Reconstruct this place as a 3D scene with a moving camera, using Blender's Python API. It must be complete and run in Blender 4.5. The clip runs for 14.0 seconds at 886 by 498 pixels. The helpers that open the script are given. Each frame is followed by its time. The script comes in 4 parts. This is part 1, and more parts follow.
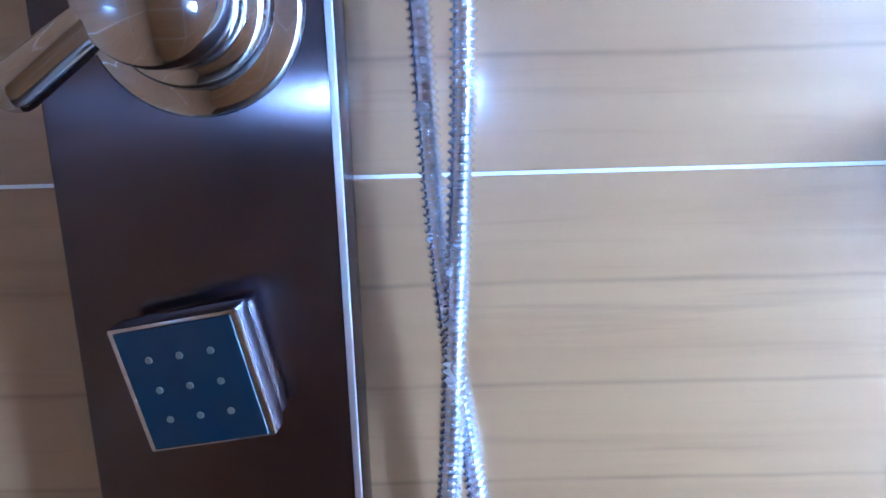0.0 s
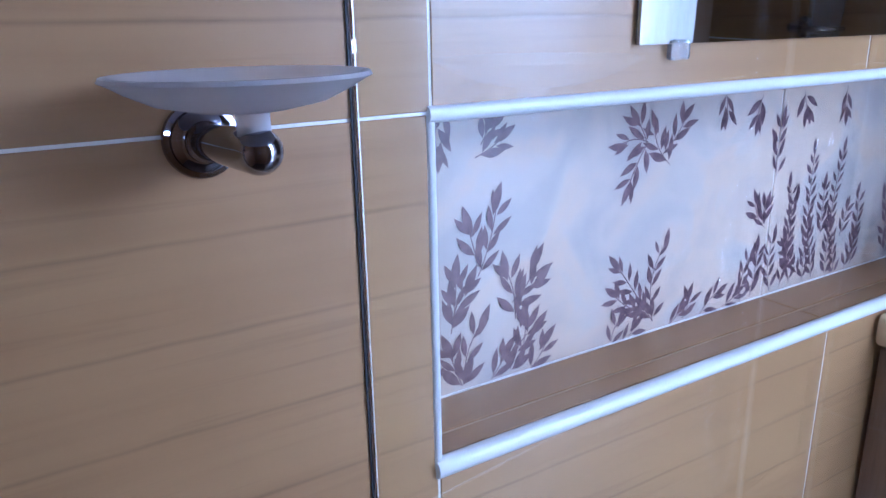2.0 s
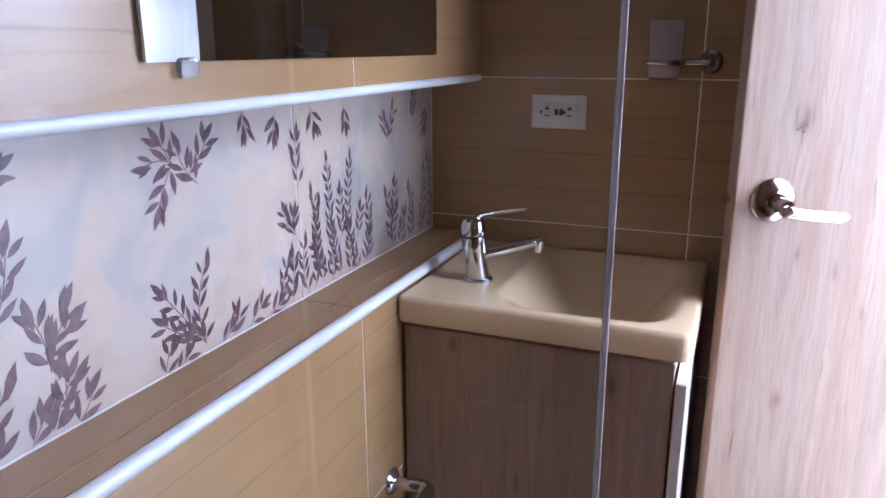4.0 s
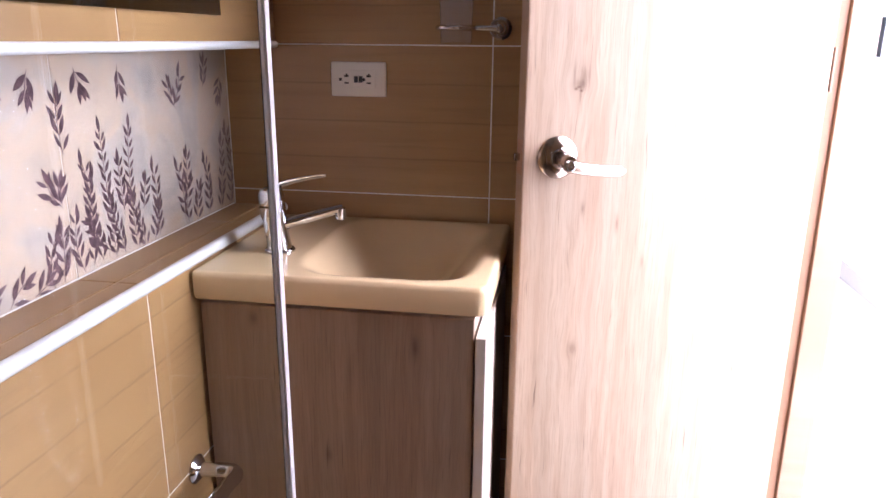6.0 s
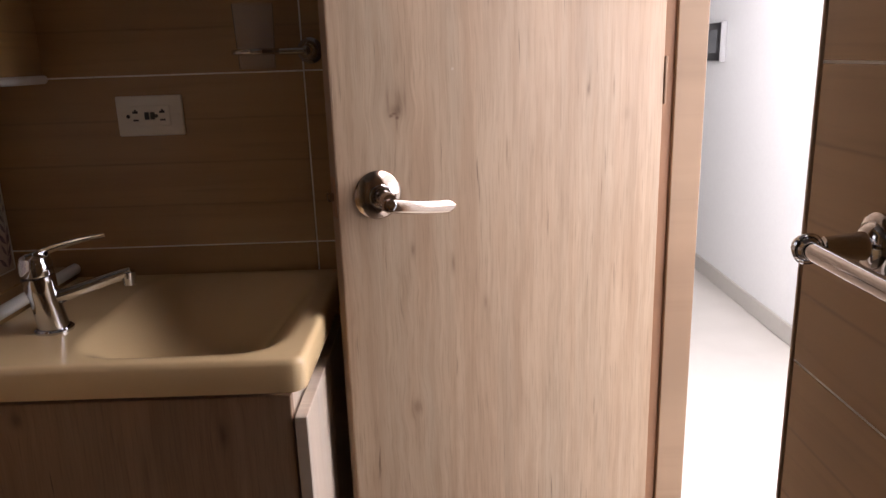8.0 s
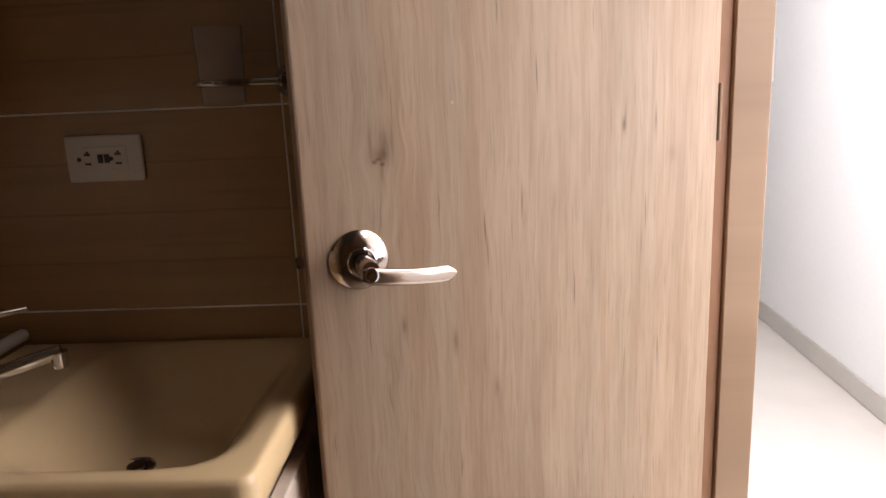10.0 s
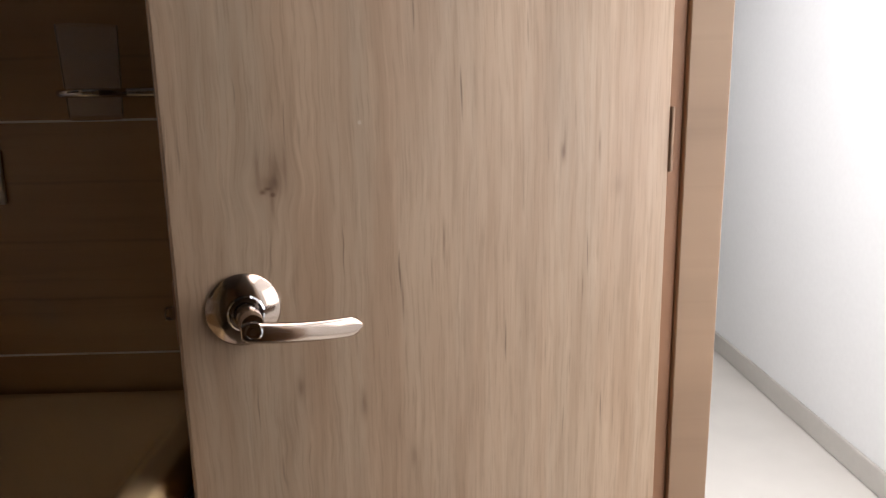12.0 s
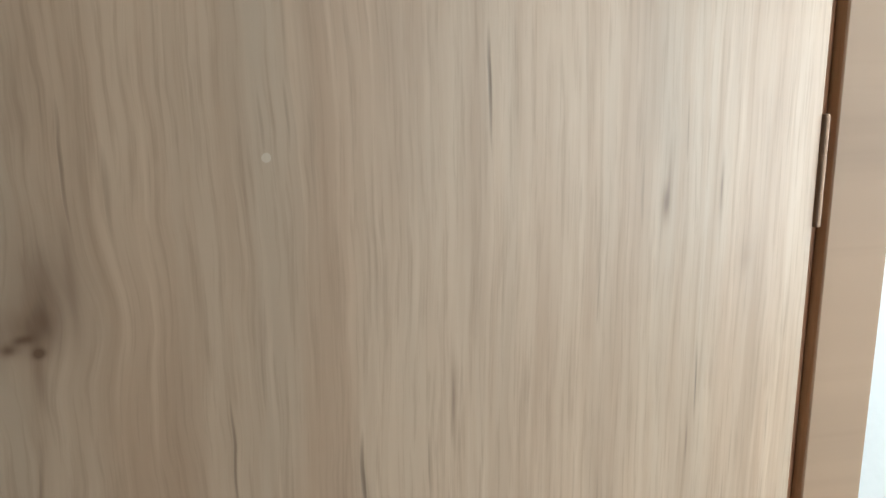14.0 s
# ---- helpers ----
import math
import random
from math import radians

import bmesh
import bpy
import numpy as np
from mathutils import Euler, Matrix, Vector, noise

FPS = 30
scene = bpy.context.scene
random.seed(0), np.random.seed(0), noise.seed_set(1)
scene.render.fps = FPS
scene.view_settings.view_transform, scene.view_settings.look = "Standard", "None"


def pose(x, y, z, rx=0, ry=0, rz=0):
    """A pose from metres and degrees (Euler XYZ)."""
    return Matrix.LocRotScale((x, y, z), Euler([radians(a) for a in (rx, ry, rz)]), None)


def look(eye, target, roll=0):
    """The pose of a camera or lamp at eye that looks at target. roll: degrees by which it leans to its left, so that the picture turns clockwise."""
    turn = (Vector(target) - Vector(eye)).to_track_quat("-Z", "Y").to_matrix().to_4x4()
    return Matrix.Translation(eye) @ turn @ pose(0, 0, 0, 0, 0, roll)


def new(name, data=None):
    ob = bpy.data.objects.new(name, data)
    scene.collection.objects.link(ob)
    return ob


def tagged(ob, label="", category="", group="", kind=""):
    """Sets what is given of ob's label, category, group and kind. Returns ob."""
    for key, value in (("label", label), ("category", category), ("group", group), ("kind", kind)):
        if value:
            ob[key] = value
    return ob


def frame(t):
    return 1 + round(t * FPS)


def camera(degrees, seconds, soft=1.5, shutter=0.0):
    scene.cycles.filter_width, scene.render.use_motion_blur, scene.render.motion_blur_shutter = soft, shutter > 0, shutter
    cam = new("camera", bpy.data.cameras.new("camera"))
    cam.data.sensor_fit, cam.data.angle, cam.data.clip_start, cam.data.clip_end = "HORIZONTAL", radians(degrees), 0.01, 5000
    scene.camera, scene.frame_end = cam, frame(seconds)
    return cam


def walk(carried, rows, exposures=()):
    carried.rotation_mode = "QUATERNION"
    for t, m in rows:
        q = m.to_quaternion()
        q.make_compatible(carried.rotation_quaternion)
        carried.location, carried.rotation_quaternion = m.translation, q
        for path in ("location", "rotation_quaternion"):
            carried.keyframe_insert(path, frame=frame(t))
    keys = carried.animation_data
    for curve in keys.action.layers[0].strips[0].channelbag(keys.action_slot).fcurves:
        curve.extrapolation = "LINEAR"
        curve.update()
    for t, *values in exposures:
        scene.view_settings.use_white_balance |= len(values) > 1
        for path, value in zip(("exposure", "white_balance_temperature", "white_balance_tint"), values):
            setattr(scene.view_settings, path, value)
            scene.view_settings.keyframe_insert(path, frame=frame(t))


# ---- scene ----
cam = camera(62.66, 14.0)
PATH = [
    (0, (-1.7400, -0.4781, 1.2643), (-1.7688, 1.4668, 0.7990), -1.71),
    (0.5, (-1.7230, -0.5173, 1.2383), (-1.4633, 1.4047, 0.7501), -1.16),
    (1, (-1.6478, -0.5138, 1.2604), (-1.0715, 1.3379, 0.7715), -1.41),
    (1.5, (-1.5441, -0.5082, 1.2766), (-0.7680, 1.2572, 0.7463), -1.79),
    (2, (-1.4761, -0.5205, 1.2691), (-0.4870, 1.1151, 0.6805), -1.18),
    (2.5, (-1.5363, -0.4703, 1.2694), (-0.2531, 0.9507, 0.6913), -0.66),
    (3, (-1.5706, -0.4733, 1.2786), (-0.0077, 0.6471, 0.7287), 1.11),
    (3.5, (-1.5371, -0.5103, 1.2805), (0.1409, 0.4160, 0.7092), 1.09),
    (3.7, (-1.5054, -0.5152, 1.2732), (0.2238, 0.3255, 0.7225), 0.53),
    (5.8, (-1.4379, -0.5881, 1.2182), (0.4375, -0.2070, 0.6373), 0.42),
    (6, (-1.4532, -0.5823, 1.2121), (0.4436, -0.2745, 0.6576), 0.48),
    (6.5, (-1.4683, -0.6006, 1.2048), (0.4577, -0.4854, 0.6780), 0.18),
    (7, (-1.3855, -0.6609, 1.2202), (0.5413, -0.5917, 0.6884), -1.45),
    (9.5, (-1.1536, -0.6782, 1.2115), (0.7854, -0.7408, 0.7252), -1.12),
    (10, (-1.0511, -0.7164, 1.2258), (0.8935, -0.6162, 0.7692), -2.57),
    (10.5, (-1.0214, -0.7109, 1.2373), (0.9270, -0.5951, 0.8010), -0.02),
    (11, (-1.0097, -0.6843, 1.2334), (0.9470, -0.6845, 0.8193), 2.83),
    (11.5, (-0.9629, -0.7682, 1.1996), (0.9933, -0.8031, 0.7848), 1.33),
    (12, (-0.9102, -0.7603, 1.2237), (1.0456, -0.7847, 0.8065), -1.13),
    (12.5, (-0.8478, -0.7704, 1.2228), (1.1134, -0.7112, 0.8353), -0.81),
    (13, (-0.6772, -0.7421, 1.2148), (1.2803, -0.7518, 0.8048), -1.94),
    (13.5, (-0.5519, -0.6989, 1.2201), (1.3942, -0.7854, 0.7672), -1.03),
    (14, (-0.4912, -0.7137, 1.2231), (1.4389, -1.0210, 0.7986), -0.97),
]
EXPOSURES = [
    (0, 2.56, 3620, 10),
    (0.5, 2.10, 3700, 16),
    (1.0, 1.52, 3920, 20),
    (1.5, 1.14, 4100, 24),
    (2.0, 0.75, 4200, 23),
    (2.5, 0.70, 4350, 24),
    (3.0, 0.46, 4500, 24),
    (3.5, 0.60, 4700, 25),
    (6.0, 1.22, 5650, 30),
    (6.5, 0.64, 6300, 31),
    (7.0, -0.08, 6600, 27),
    (9.5, -0.62, 6700, 23),
    (10.0, -0.58, 6750, 22),
    (11.0, -0.42, 6700, 21),
    (11.5, -0.95, 6450, 17),
    (12.0, -1.00, 6600, 17),
    (12.5, -0.78, 6750, 19),
    (13.0, -0.80, 6700, 16),
    (13.5, -0.70, 6600, 12),
    (14.0, -0.80, 5900, 2),
]
WEST_W, SOUTH_W, SOUTHB_W, OPPOSITE_W, HIGH_W = 26.0, 9.0, 7.0, 28.0, 50.0
NORTH_FILL_W, CEIL_W, SPOT_W, STEEL_ROT = 22.0, 31.0, 0.27, 0.0

walk(cam, [(t, look(eye, target, roll)) for t, eye, target, roll in PATH], EXPOSURES)

# ---- world and light ----
world = bpy.data.worlds.new("world")
scene.world = world
world.use_nodes = True
_n = world.node_tree.nodes
_sky = _n.new("ShaderNodeTexSky")
_sky.sky_type, _sky.sun_disc, _sky.sun_elevation, _sky.sun_rotation = "NISHITA", False, radians(40), radians(100)
world.node_tree.links.new(_sky.outputs[0], _n["Background"].inputs[0])
_n["Background"].inputs[1].default_value = 0.1


def area_lamp(name, eye, target, watts, w, h, colour):
    data = bpy.data.lights.new(name, "AREA")
    data.shape, data.size, data.size_y, data.energy, data.color = "RECTANGLE", w, h, watts, colour
    ob = new(name, data)
    ob.matrix_basis = look(eye, target)
    return ob


# Unseen fill lamps, added in the corridor to light the room through the doorway.
area_lamp("corridor_window_light", (1.25, -1.135, 1.40), (1.25, -2.2, 1.35), NORTH_FILL_W, 1.5, 1.5, (0.95, 0.98, 1.0))
area_lamp("corridor_ceiling_light", (-0.25, -1.62, 2.36), (-0.25, -1.62, 0), CEIL_W, 1.6, 0.6, (1.0, 0.98, 0.95))
area_lamp("corridor_west_window_light", (-2.45, -1.60, 1.35), (0.0, -1.35, 1.1), WEST_W, 0.8, 1.4, (0.95, 0.98, 1.0))
area_lamp("corridor_south_window_light", (-1.45, -2.09, 1.40), (-0.30, -1.0, 1.15), SOUTH_W, 0.70, 1.3, (0.93, 0.97, 1.0))
area_lamp("corridor_south_window_light_b", (0.38, -2.07, 1.05), (-0.90, 0.0, 0.75), SOUTHB_W, 0.70, 1.7, (0.90, 0.95, 1.0))
area_lamp("corridor_opposite_window_light", (-0.35, -2.09, 0.90), (-0.35, 0.0, 0.60), OPPOSITE_W, 0.90, 1.2, (0.93, 0.97, 1.0))
area_lamp("corridor_high_window_light", (0.45, -2.08, 1.75), (-0.80, 0.0, 0.40), HIGH_W, 1.0, 1.1, (0.94, 0.975, 1.0))
# Small light added for the glint on the tiles; its true source is unseen.
area_lamp("shower_lamp_light", (-1.70, -1.0, 1.226), (-1.70, 0, 1.226), SPOT_W, 0.035, 0.035, (0.85, 0.93, 1.0))


# ---- node helpers ----
class Mat:
    def __init__(self, name, colour=(0.8, 0.8, 0.8), rough=0.5, metal=0.0):
        self.m = bpy.data.materials.new(name)
        self.m.use_nodes = True
        self.nt = self.m.node_tree
        self.b = self.nt.nodes["Principled BSDF"]
        self.set("Base Color", (*colour, 1)), self.set("Roughness", rough), self.set("Metallic", metal)

    def set(self, key, v):
        if isinstance(v, bpy.types.NodeSocket):
            self.nt.links.new(v, self.b.inputs[key])
        else:
            self.b.inputs[key].default_value = v
        return self

    def put(self, sock, v):
        if isinstance(v, bpy.types.NodeSocket):
            self.nt.links.new(v, sock)
        else:
            sock.default_value = v

    def coord(self, scale=(1, 1, 1), shift=0.0, kind="Object"):
        tc = self.nt.nodes.new("ShaderNodeTexCoord")
        out = tc.outputs[kind]
        if shift:
            info = self.nt.nodes.new("ShaderNodeObjectInfo")
            v = self.nt.nodes.new("ShaderNodeVectorMath")
            v.operation = "MULTIPLY_ADD"
            c = self.nt.nodes.new("ShaderNodeCombineXYZ")
            for i in range(3):
                self.nt.links.new(self.math("MULTIPLY", info.outputs["Random"], shift * (1 + 2.3 * i)), c.inputs[i])
            self.nt.links.new(out, v.inputs[0])
            v.inputs[1].default_value = (1, 1, 1)
            self.nt.links.new(c.outputs[0], v.inputs[2])
            out = v.outputs[0]
        mp = self.nt.nodes.new("ShaderNodeMapping")
        mp.inputs["Scale"].default_value = scale
        self.nt.links.new(out, mp.inputs[0])
        return mp.outputs[0]

    def noise(self, vec, scale=1.0, detail=3.0, rough=0.5, distort=0.0):
        n = self.nt.nodes.new("ShaderNodeTexNoise")
        self.nt.links.new(vec, n.inputs["Vector"])
        n.inputs["Scale"].default_value, n.inputs["Detail"].default_value = scale, detail
        n.inputs["Roughness"].default_value, n.inputs["Distortion"].default_value = rough, distort
        return n.outputs[0]

    def math(self, op, a, b=0.0, c=0.0, clamp=False):
        n = self.nt.nodes.new("ShaderNodeMath")
        n.operation, n.use_clamp = op, clamp
        for s, v in zip(n.inputs, (a, b, c)):
            self.put(s, v)
        return n.outputs[0]

    def ramp(self, fac, stops):
        n = self.nt.nodes.new("ShaderNodeValToRGB")
        e = n.color_ramp.elements
        while len(e) < len(stops):
            e.new(0.5)
        for el, (p, c) in zip(e, stops):
            el.position, el.color = p, (*c, 1) if len(c) == 3 else c
        self.nt.links.new(fac, n.inputs[0])
        return n.outputs[0]

    def mix(self, fac, a, b, mode="MIX"):
        n = self.nt.nodes.new("ShaderNodeMix")
        n.data_type, n.blend_type = "RGBA", mode
        self.put(n.inputs[0], fac)
        for s, v in ((n.inputs[6], a), (n.inputs[7], b)):
            self.put(s, (*v, 1) if isinstance(v, tuple) and len(v) == 3 else v)
        return n.outputs[2]

    def xyz(self, vec):
        n = self.nt.nodes.new("ShaderNodeSeparateXYZ")
        self.nt.links.new(vec, n.inputs[0])
        return n.outputs

    def join(self, x, y, z):
        n = self.nt.nodes.new("ShaderNodeCombineXYZ")
        for s, v in zip(n.inputs, (x, y, z)):
            self.put(s, v)
        return n.outputs[0]

    def bump(self, height, strength=0.3, dist=0.002):
        n = self.nt.nodes.new("ShaderNodeBump")
        n.inputs["Strength"].default_value, n.inputs["Distance"].default_value = strength, dist
        self.nt.links.new(height, n.inputs["Height"])
        self.nt.links.new(n.outputs[0], self.b.inputs["Normal"])
        return self


def wood_tile(name, light, mid, dark, plank=0.075, line=0.62, flat=False, high=0.3):
    """Glazed wood-look tile: long horizontal grain, a dark wavy line at every plank. Local x runs along the tile, z up."""
    k = Mat(name, mid, 0.22)
    v = k.coord((1, 1, 1), 3.0)
    s = k.xyz(k.coord())
    if flat:
        v = k.join(k.xyz(v)[0], k.xyz(v)[2], k.xyz(v)[1])
    far = k.join(k.math("MULTIPLY", k.xyz(v)[0], 1.6), k.xyz(v)[1], k.math("MULTIPLY", k.xyz(v)[2], 30.0))
    near = k.join(k.math("MULTIPLY", k.xyz(v)[0], 5.0), k.xyz(v)[1], k.math("MULTIPLY", k.xyz(v)[2], 200.0))
    big = k.noise(v, 2.6, 2.0)
    g1, g2 = k.noise(far, 1.0, 3.0, 0.55, 0.25), k.noise(near, 1.0, 3.0, 0.6)
    col = k.ramp(g1, [(0.15, dark), (0.45, mid), (0.72, light), (0.9, mid)])
    col = k.mix(k.math("MULTIPLY", g2, 0.35), col, mid)
    col = k.mix(k.math("MULTIPLY", k.math("SUBTRACT", big, 0.42, clamp=True), 1.2, clamp=True), col, dark)
    streak = k.noise(k.join(k.math("MULTIPLY", k.xyz(v)[0], 3.0), 2.0, k.math("MULTIPLY", k.xyz(v)[2], 75.0)), 1.0, 3.0, 0.6, 0.3)
    col = k.mix(k.math("MULTIPLY", k.math("SUBTRACT", streak, 0.56, clamp=True), 2.2, clamp=True), col, tuple(c * 0.75 for c in dark))
    # plank line
    wob = k.math("MULTIPLY", k.math("SUBTRACT", k.noise(k.join(k.math("MULTIPLY", k.xyz(v)[0], 7.0), 0.0, 0.0), 1.0, 2.0), 0.5), 0.006)
    z = k.math("DIVIDE", k.math("ADD", s[2], wob), plank)
    d = k.math("MULTIPLY", k.math("ABSOLUTE", k.math("SUBTRACT", z, k.math("ROUND", z))), plank)
    edge = k.math("MULTIPLY", k.math("LESS_THAN", k.math("ABSOLUTE", k.math("SUBTRACT", s[2], high / 2)), high / 2 - 0.02), 1.0)
    ln = k.math("MULTIPLY", k.math("SUBTRACT", 1.0, k.math("DIVIDE", d, 0.0030), clamp=True), edge)
    fade = k.math("ADD", 0.10, k.math("MULTIPLY", k.noise(k.join(k.math("MULTIPLY", k.xyz(v)[0], 9.0), 0.0, z), 1.0, 2.0), 1.0), clamp=True)
    ln = k.math("MULTIPLY", ln, fade)
    col = k.mix(k.math("MULTIPLY", ln, line), col, tuple(c * 0.40 for c in dark))
    k.set("Base Color", col)
    k.set("Roughness", k.math("ADD", 0.33, k.math("MULTIPLY", big, 0.06)))
    k.set("Specular IOR Level", 0.55).set("Coat Weight", 0.35).set("Coat Roughness", 0.12)
    h = k.math("MULTIPLY", ln, -1.0)
    k.bump(h, 0.22, 0.0011)
    return k.m


def laminate(name, light, mid, dark, knots=(), streak=0.6, rough=0.42, dents=()):
    """Printed oak-look board with upright grain. Local x across, z up. knots: (x, z, half width, half height, depth)."""
    k = Mat(name, mid, rough)
    s = k.xyz(k.coord())
    x, z = s[0], s[2]
    blot, warp = None, None
    grain = k.noise(k.join(k.math("MULTIPLY", x, 90.0), 0.0, k.math("MULTIPLY", z, 30.0)), 1.0, 3.0)
    for kx, kz, a, b, w in knots:
        dx, dz = k.math("SUBTRACT", x, kx), k.math("SUBTRACT", z, kz)
        q = k.math("ADD", k.math("POWER", k.math("ABSOLUTE", k.math("DIVIDE", dx, a)), 2.0), k.math("POWER", k.math("ABSOLUTE", k.math("DIVIDE", dz, b)), 2.0))
        g = k.math("EXPONENT", k.math("MULTIPLY", q, -1.0))
        g = k.math("MULTIPLY", g, w)
        blot = g if blot is None else k.math("ADD", blot, g)
        if 0.006 < a < 0.015:
            q2 = k.math("ADD", k.math("POWER", k.math("ABSOLUTE", k.math("DIVIDE", dx, a * 3.0)), 2.0), k.math("POWER", k.math("ABSOLUTE", k.math("DIVIDE", dz, b * 2.6)), 2.0))
            p = k.math("MULTIPLY", k.math("MULTIPLY", dx, -0.5), k.math("EXPONENT", k.math("MULTIPLY", q2, -1.0)))
            warp = p if warp is None else k.math("ADD", warp, p)
    xw = k.math("ADD", x, warp) if warp is not None else x
    sway = k.math("MULTIPLY", k.math("SUBTRACT", k.noise(k.join(k.math("MULTIPLY", x, 5.0), 0.0, k.math("MULTIPLY", z, 2.2)), 1.0, 2.0), 0.5), 0.02)
    xw = k.math("ADD", xw, sway)
    near_knots = k.math("MULTIPLY", k.math("SUBTRACT", x, 0.26, clamp=True), 5.0, clamp=True)
    ripple = k.math("MULTIPLY", k.math("SUBTRACT", k.noise(k.join(k.math("MULTIPLY", x, 26.0), 5.0, k.math("MULTIPLY", z, 17.0)), 1.0, 2.0), 0.5), 0.0075)
    xw = k.math("ADD", xw, k.math("MULTIPLY", ripple, k.math("ADD", 0.30, near_knots)))
    wide = k.noise(k.join(k.math("MULTIPLY", xw, 16.0), 3.0, k.math("MULTIPLY", z, 1.3)), 1.0, 3.0, 0.55)
    mid_n = k.noise(k.join(k.math("MULTIPLY", xw, 70.0), 7.0, k.math("MULTIPLY", z, 3.4)), 1.0, 4.0, 0.62)
    fine = k.noise(k.join(k.math("MULTIPLY", xw, 330.0), 1.0, k.math("MULTIPLY", z, 12.0)), 1.0, 4.0, 0.65)
    crack = k.noise(k.join(k.math("MULTIPLY", xw, 190.0), 11.0, k.math("MULTIPLY", z, 8.0)), 1.0, 1.0, 0.5)
    soft = tuple((a + b) / 2 for a, b in zip(dark, mid))
    col = k.ramp(wide, [(0.30, soft), (0.43, mid), (0.55, light), (0.70, mid)])
    grey = k.noise(k.join(k.math("MULTIPLY", xw, 11.0), 15.0, k.math("MULTIPLY", z, 0.9)), 1.0, 3.0, 0.6)
    col = k.mix(k.math("MULTIPLY", k.math("SUBTRACT", grey, 0.46, clamp=True), 3.2, clamp=True), col, (mid[0] * 0.93, mid[1] * 1.06, mid[2] * 1.16))
    pale = k.noise(k.join(k.math("MULTIPLY", xw, 150.0), 21.0, k.math("MULTIPLY", z, 5.5)), 1.0, 3.0, 0.6)
    col = k.mix(k.math("MULTIPLY", k.math("SUBTRACT", pale, 0.52, clamp=True), 1.8, clamp=True), col, tuple(min(1.0, c * 1.22) for c in light))
    col = k.mix(k.math("MULTIPLY", k.math("SUBTRACT", mid_n, 0.45, clamp=True), 2.3 * streak, clamp=True), col, dark)
    col = k.mix(k.math("MULTIPLY", k.math("SUBTRACT", fine, 0.50, clamp=True), 2.7 * streak, clamp=True), col, tuple(c * 0.72 for c in dark))
    cr = k.math("MULTIPLY", k.math("SUBTRACT", crack, 0.69, clamp=True), 9.0 * streak, clamp=True)
    col = k.mix(cr, col, tuple(c * 0.42 for c in dark))
    if blot is not None:
        m = k.math("MULTIPLY", blot, k.math("ADD", 0.35, k.math("MULTIPLY", grain, 1.1)), clamp=True)
        col = k.mix(m, col, (dark[0] * 0.48, dark[1] * 0.42, dark[2] * 0.38))
    for kx, kz in dents:
        dd = k.math("ADD", k.math("POWER", k.math("ABSOLUTE", k.math("DIVIDE", k.math("SUBTRACT", x, kx), 0.0024)), 2.0), k.math("POWER", k.math("ABSOLUTE", k.math("DIVIDE", k.math("SUBTRACT", z, kz), 0.0024)), 2.0))
        col = k.mix(k.math("MULTIPLY", k.math("LESS_THAN", dd, 0.7), 0.22), col, (0.75, 0.68, 0.58))
    k.set("Base Color", col)
    k.set("Roughness", k.math("ADD", rough - 0.06, k.math("MULTIPLY", fine, 0.14)))
    k.bump(k.math("ADD", fine, k.math("MULTIPLY", cr, -2.0)), 0.12, 0.0006)
    return k.m


def metal(name, colour, rough, spread=0.05, streak=None, dirt=0.0):
    k = Mat(name, colour, rough, 1.0)
    v = k.coord(streak or (60, 60, 60))
    n = k.noise(v, 1.0, 3.0)
    k.set("Roughness", k.math("ADD", rough, k.math("MULTIPLY", n, spread)))
    if dirt:
        big = k.noise(k.coord((14, 14, 14)), 1.0, 3.0)
        k.set("Base Color", k.mix(k.math("MULTIPLY", k.math("SUBTRACT", big, 0.4, clamp=True), dirt * 3, clamp=True), colour, tuple(c * 0.6 for c in colour)))
    return k


def painted(name, colour, rough=0.6, grain=0.05, scale=30, bump=0.15):
    k = Mat(name, colour, rough)
    n = k.noise(k.coord(), scale, 4.0)
    b = k.noise(k.coord(), 1.7, 2.0)
    f = k.math("MULTIPLY", k.math("ADD", n, b), 0.5)
    k.set("Base Color", k.ramp(f, [(0.35, tuple(c * (1 - grain) for c in colour)), (0.65, tuple(min(1, c * (1 + grain)) for c in colour))]))
    k.set("Roughness", k.math("ADD", rough - 0.05, k.math("MULTIPLY", n, 0.1)))
    if bump:
        k.bump(n, bump, 0.001)
    return k.m


M_TILE = wood_tile("wall_tile_glaze", (0.400, 0.238, 0.096), (0.365, 0.210, 0.082), (0.285, 0.155, 0.058))
M_TALL = wood_tile("tall_tile_glaze", (0.400, 0.238, 0.096), (0.365, 0.210, 0.082), (0.285, 0.155, 0.058), 0.075, 0.55, high=0.375)
M_SILL = wood_tile("sill_tile_glaze", (0.38, 0.215, 0.083), (0.35, 0.195, 0.073), (0.29, 0.155, 0.055), 0.3, 0.0, True)
M_GROUT = painted("pale_grout", (0.84, 0.80, 0.73), 0.8, 0.08, 90)
M_JOINT = painted("sandy_joint", (0.55, 0.40, 0.24), 0.6, 0.06, 90)
M_PVC = painted("white_pvc_trim", (0.70, 0.69, 0.67), 0.32, 0.03, 60, 0.05)
M_WHITE = painted("white_wall_paint", (0.80, 0.80, 0.79), 0.7, 0.02, 60)
# Unseen ceiling, coloured dark to cut the light bounced into the east corner.
M_CEIL = painted("low_bounce_ceiling", (0.32, 0.30, 0.27), 0.8, 0.03, 60)
M_SKIRT = painted("grey_skirting", (0.50, 0.47, 0.43), 0.4, 0.04, 40)
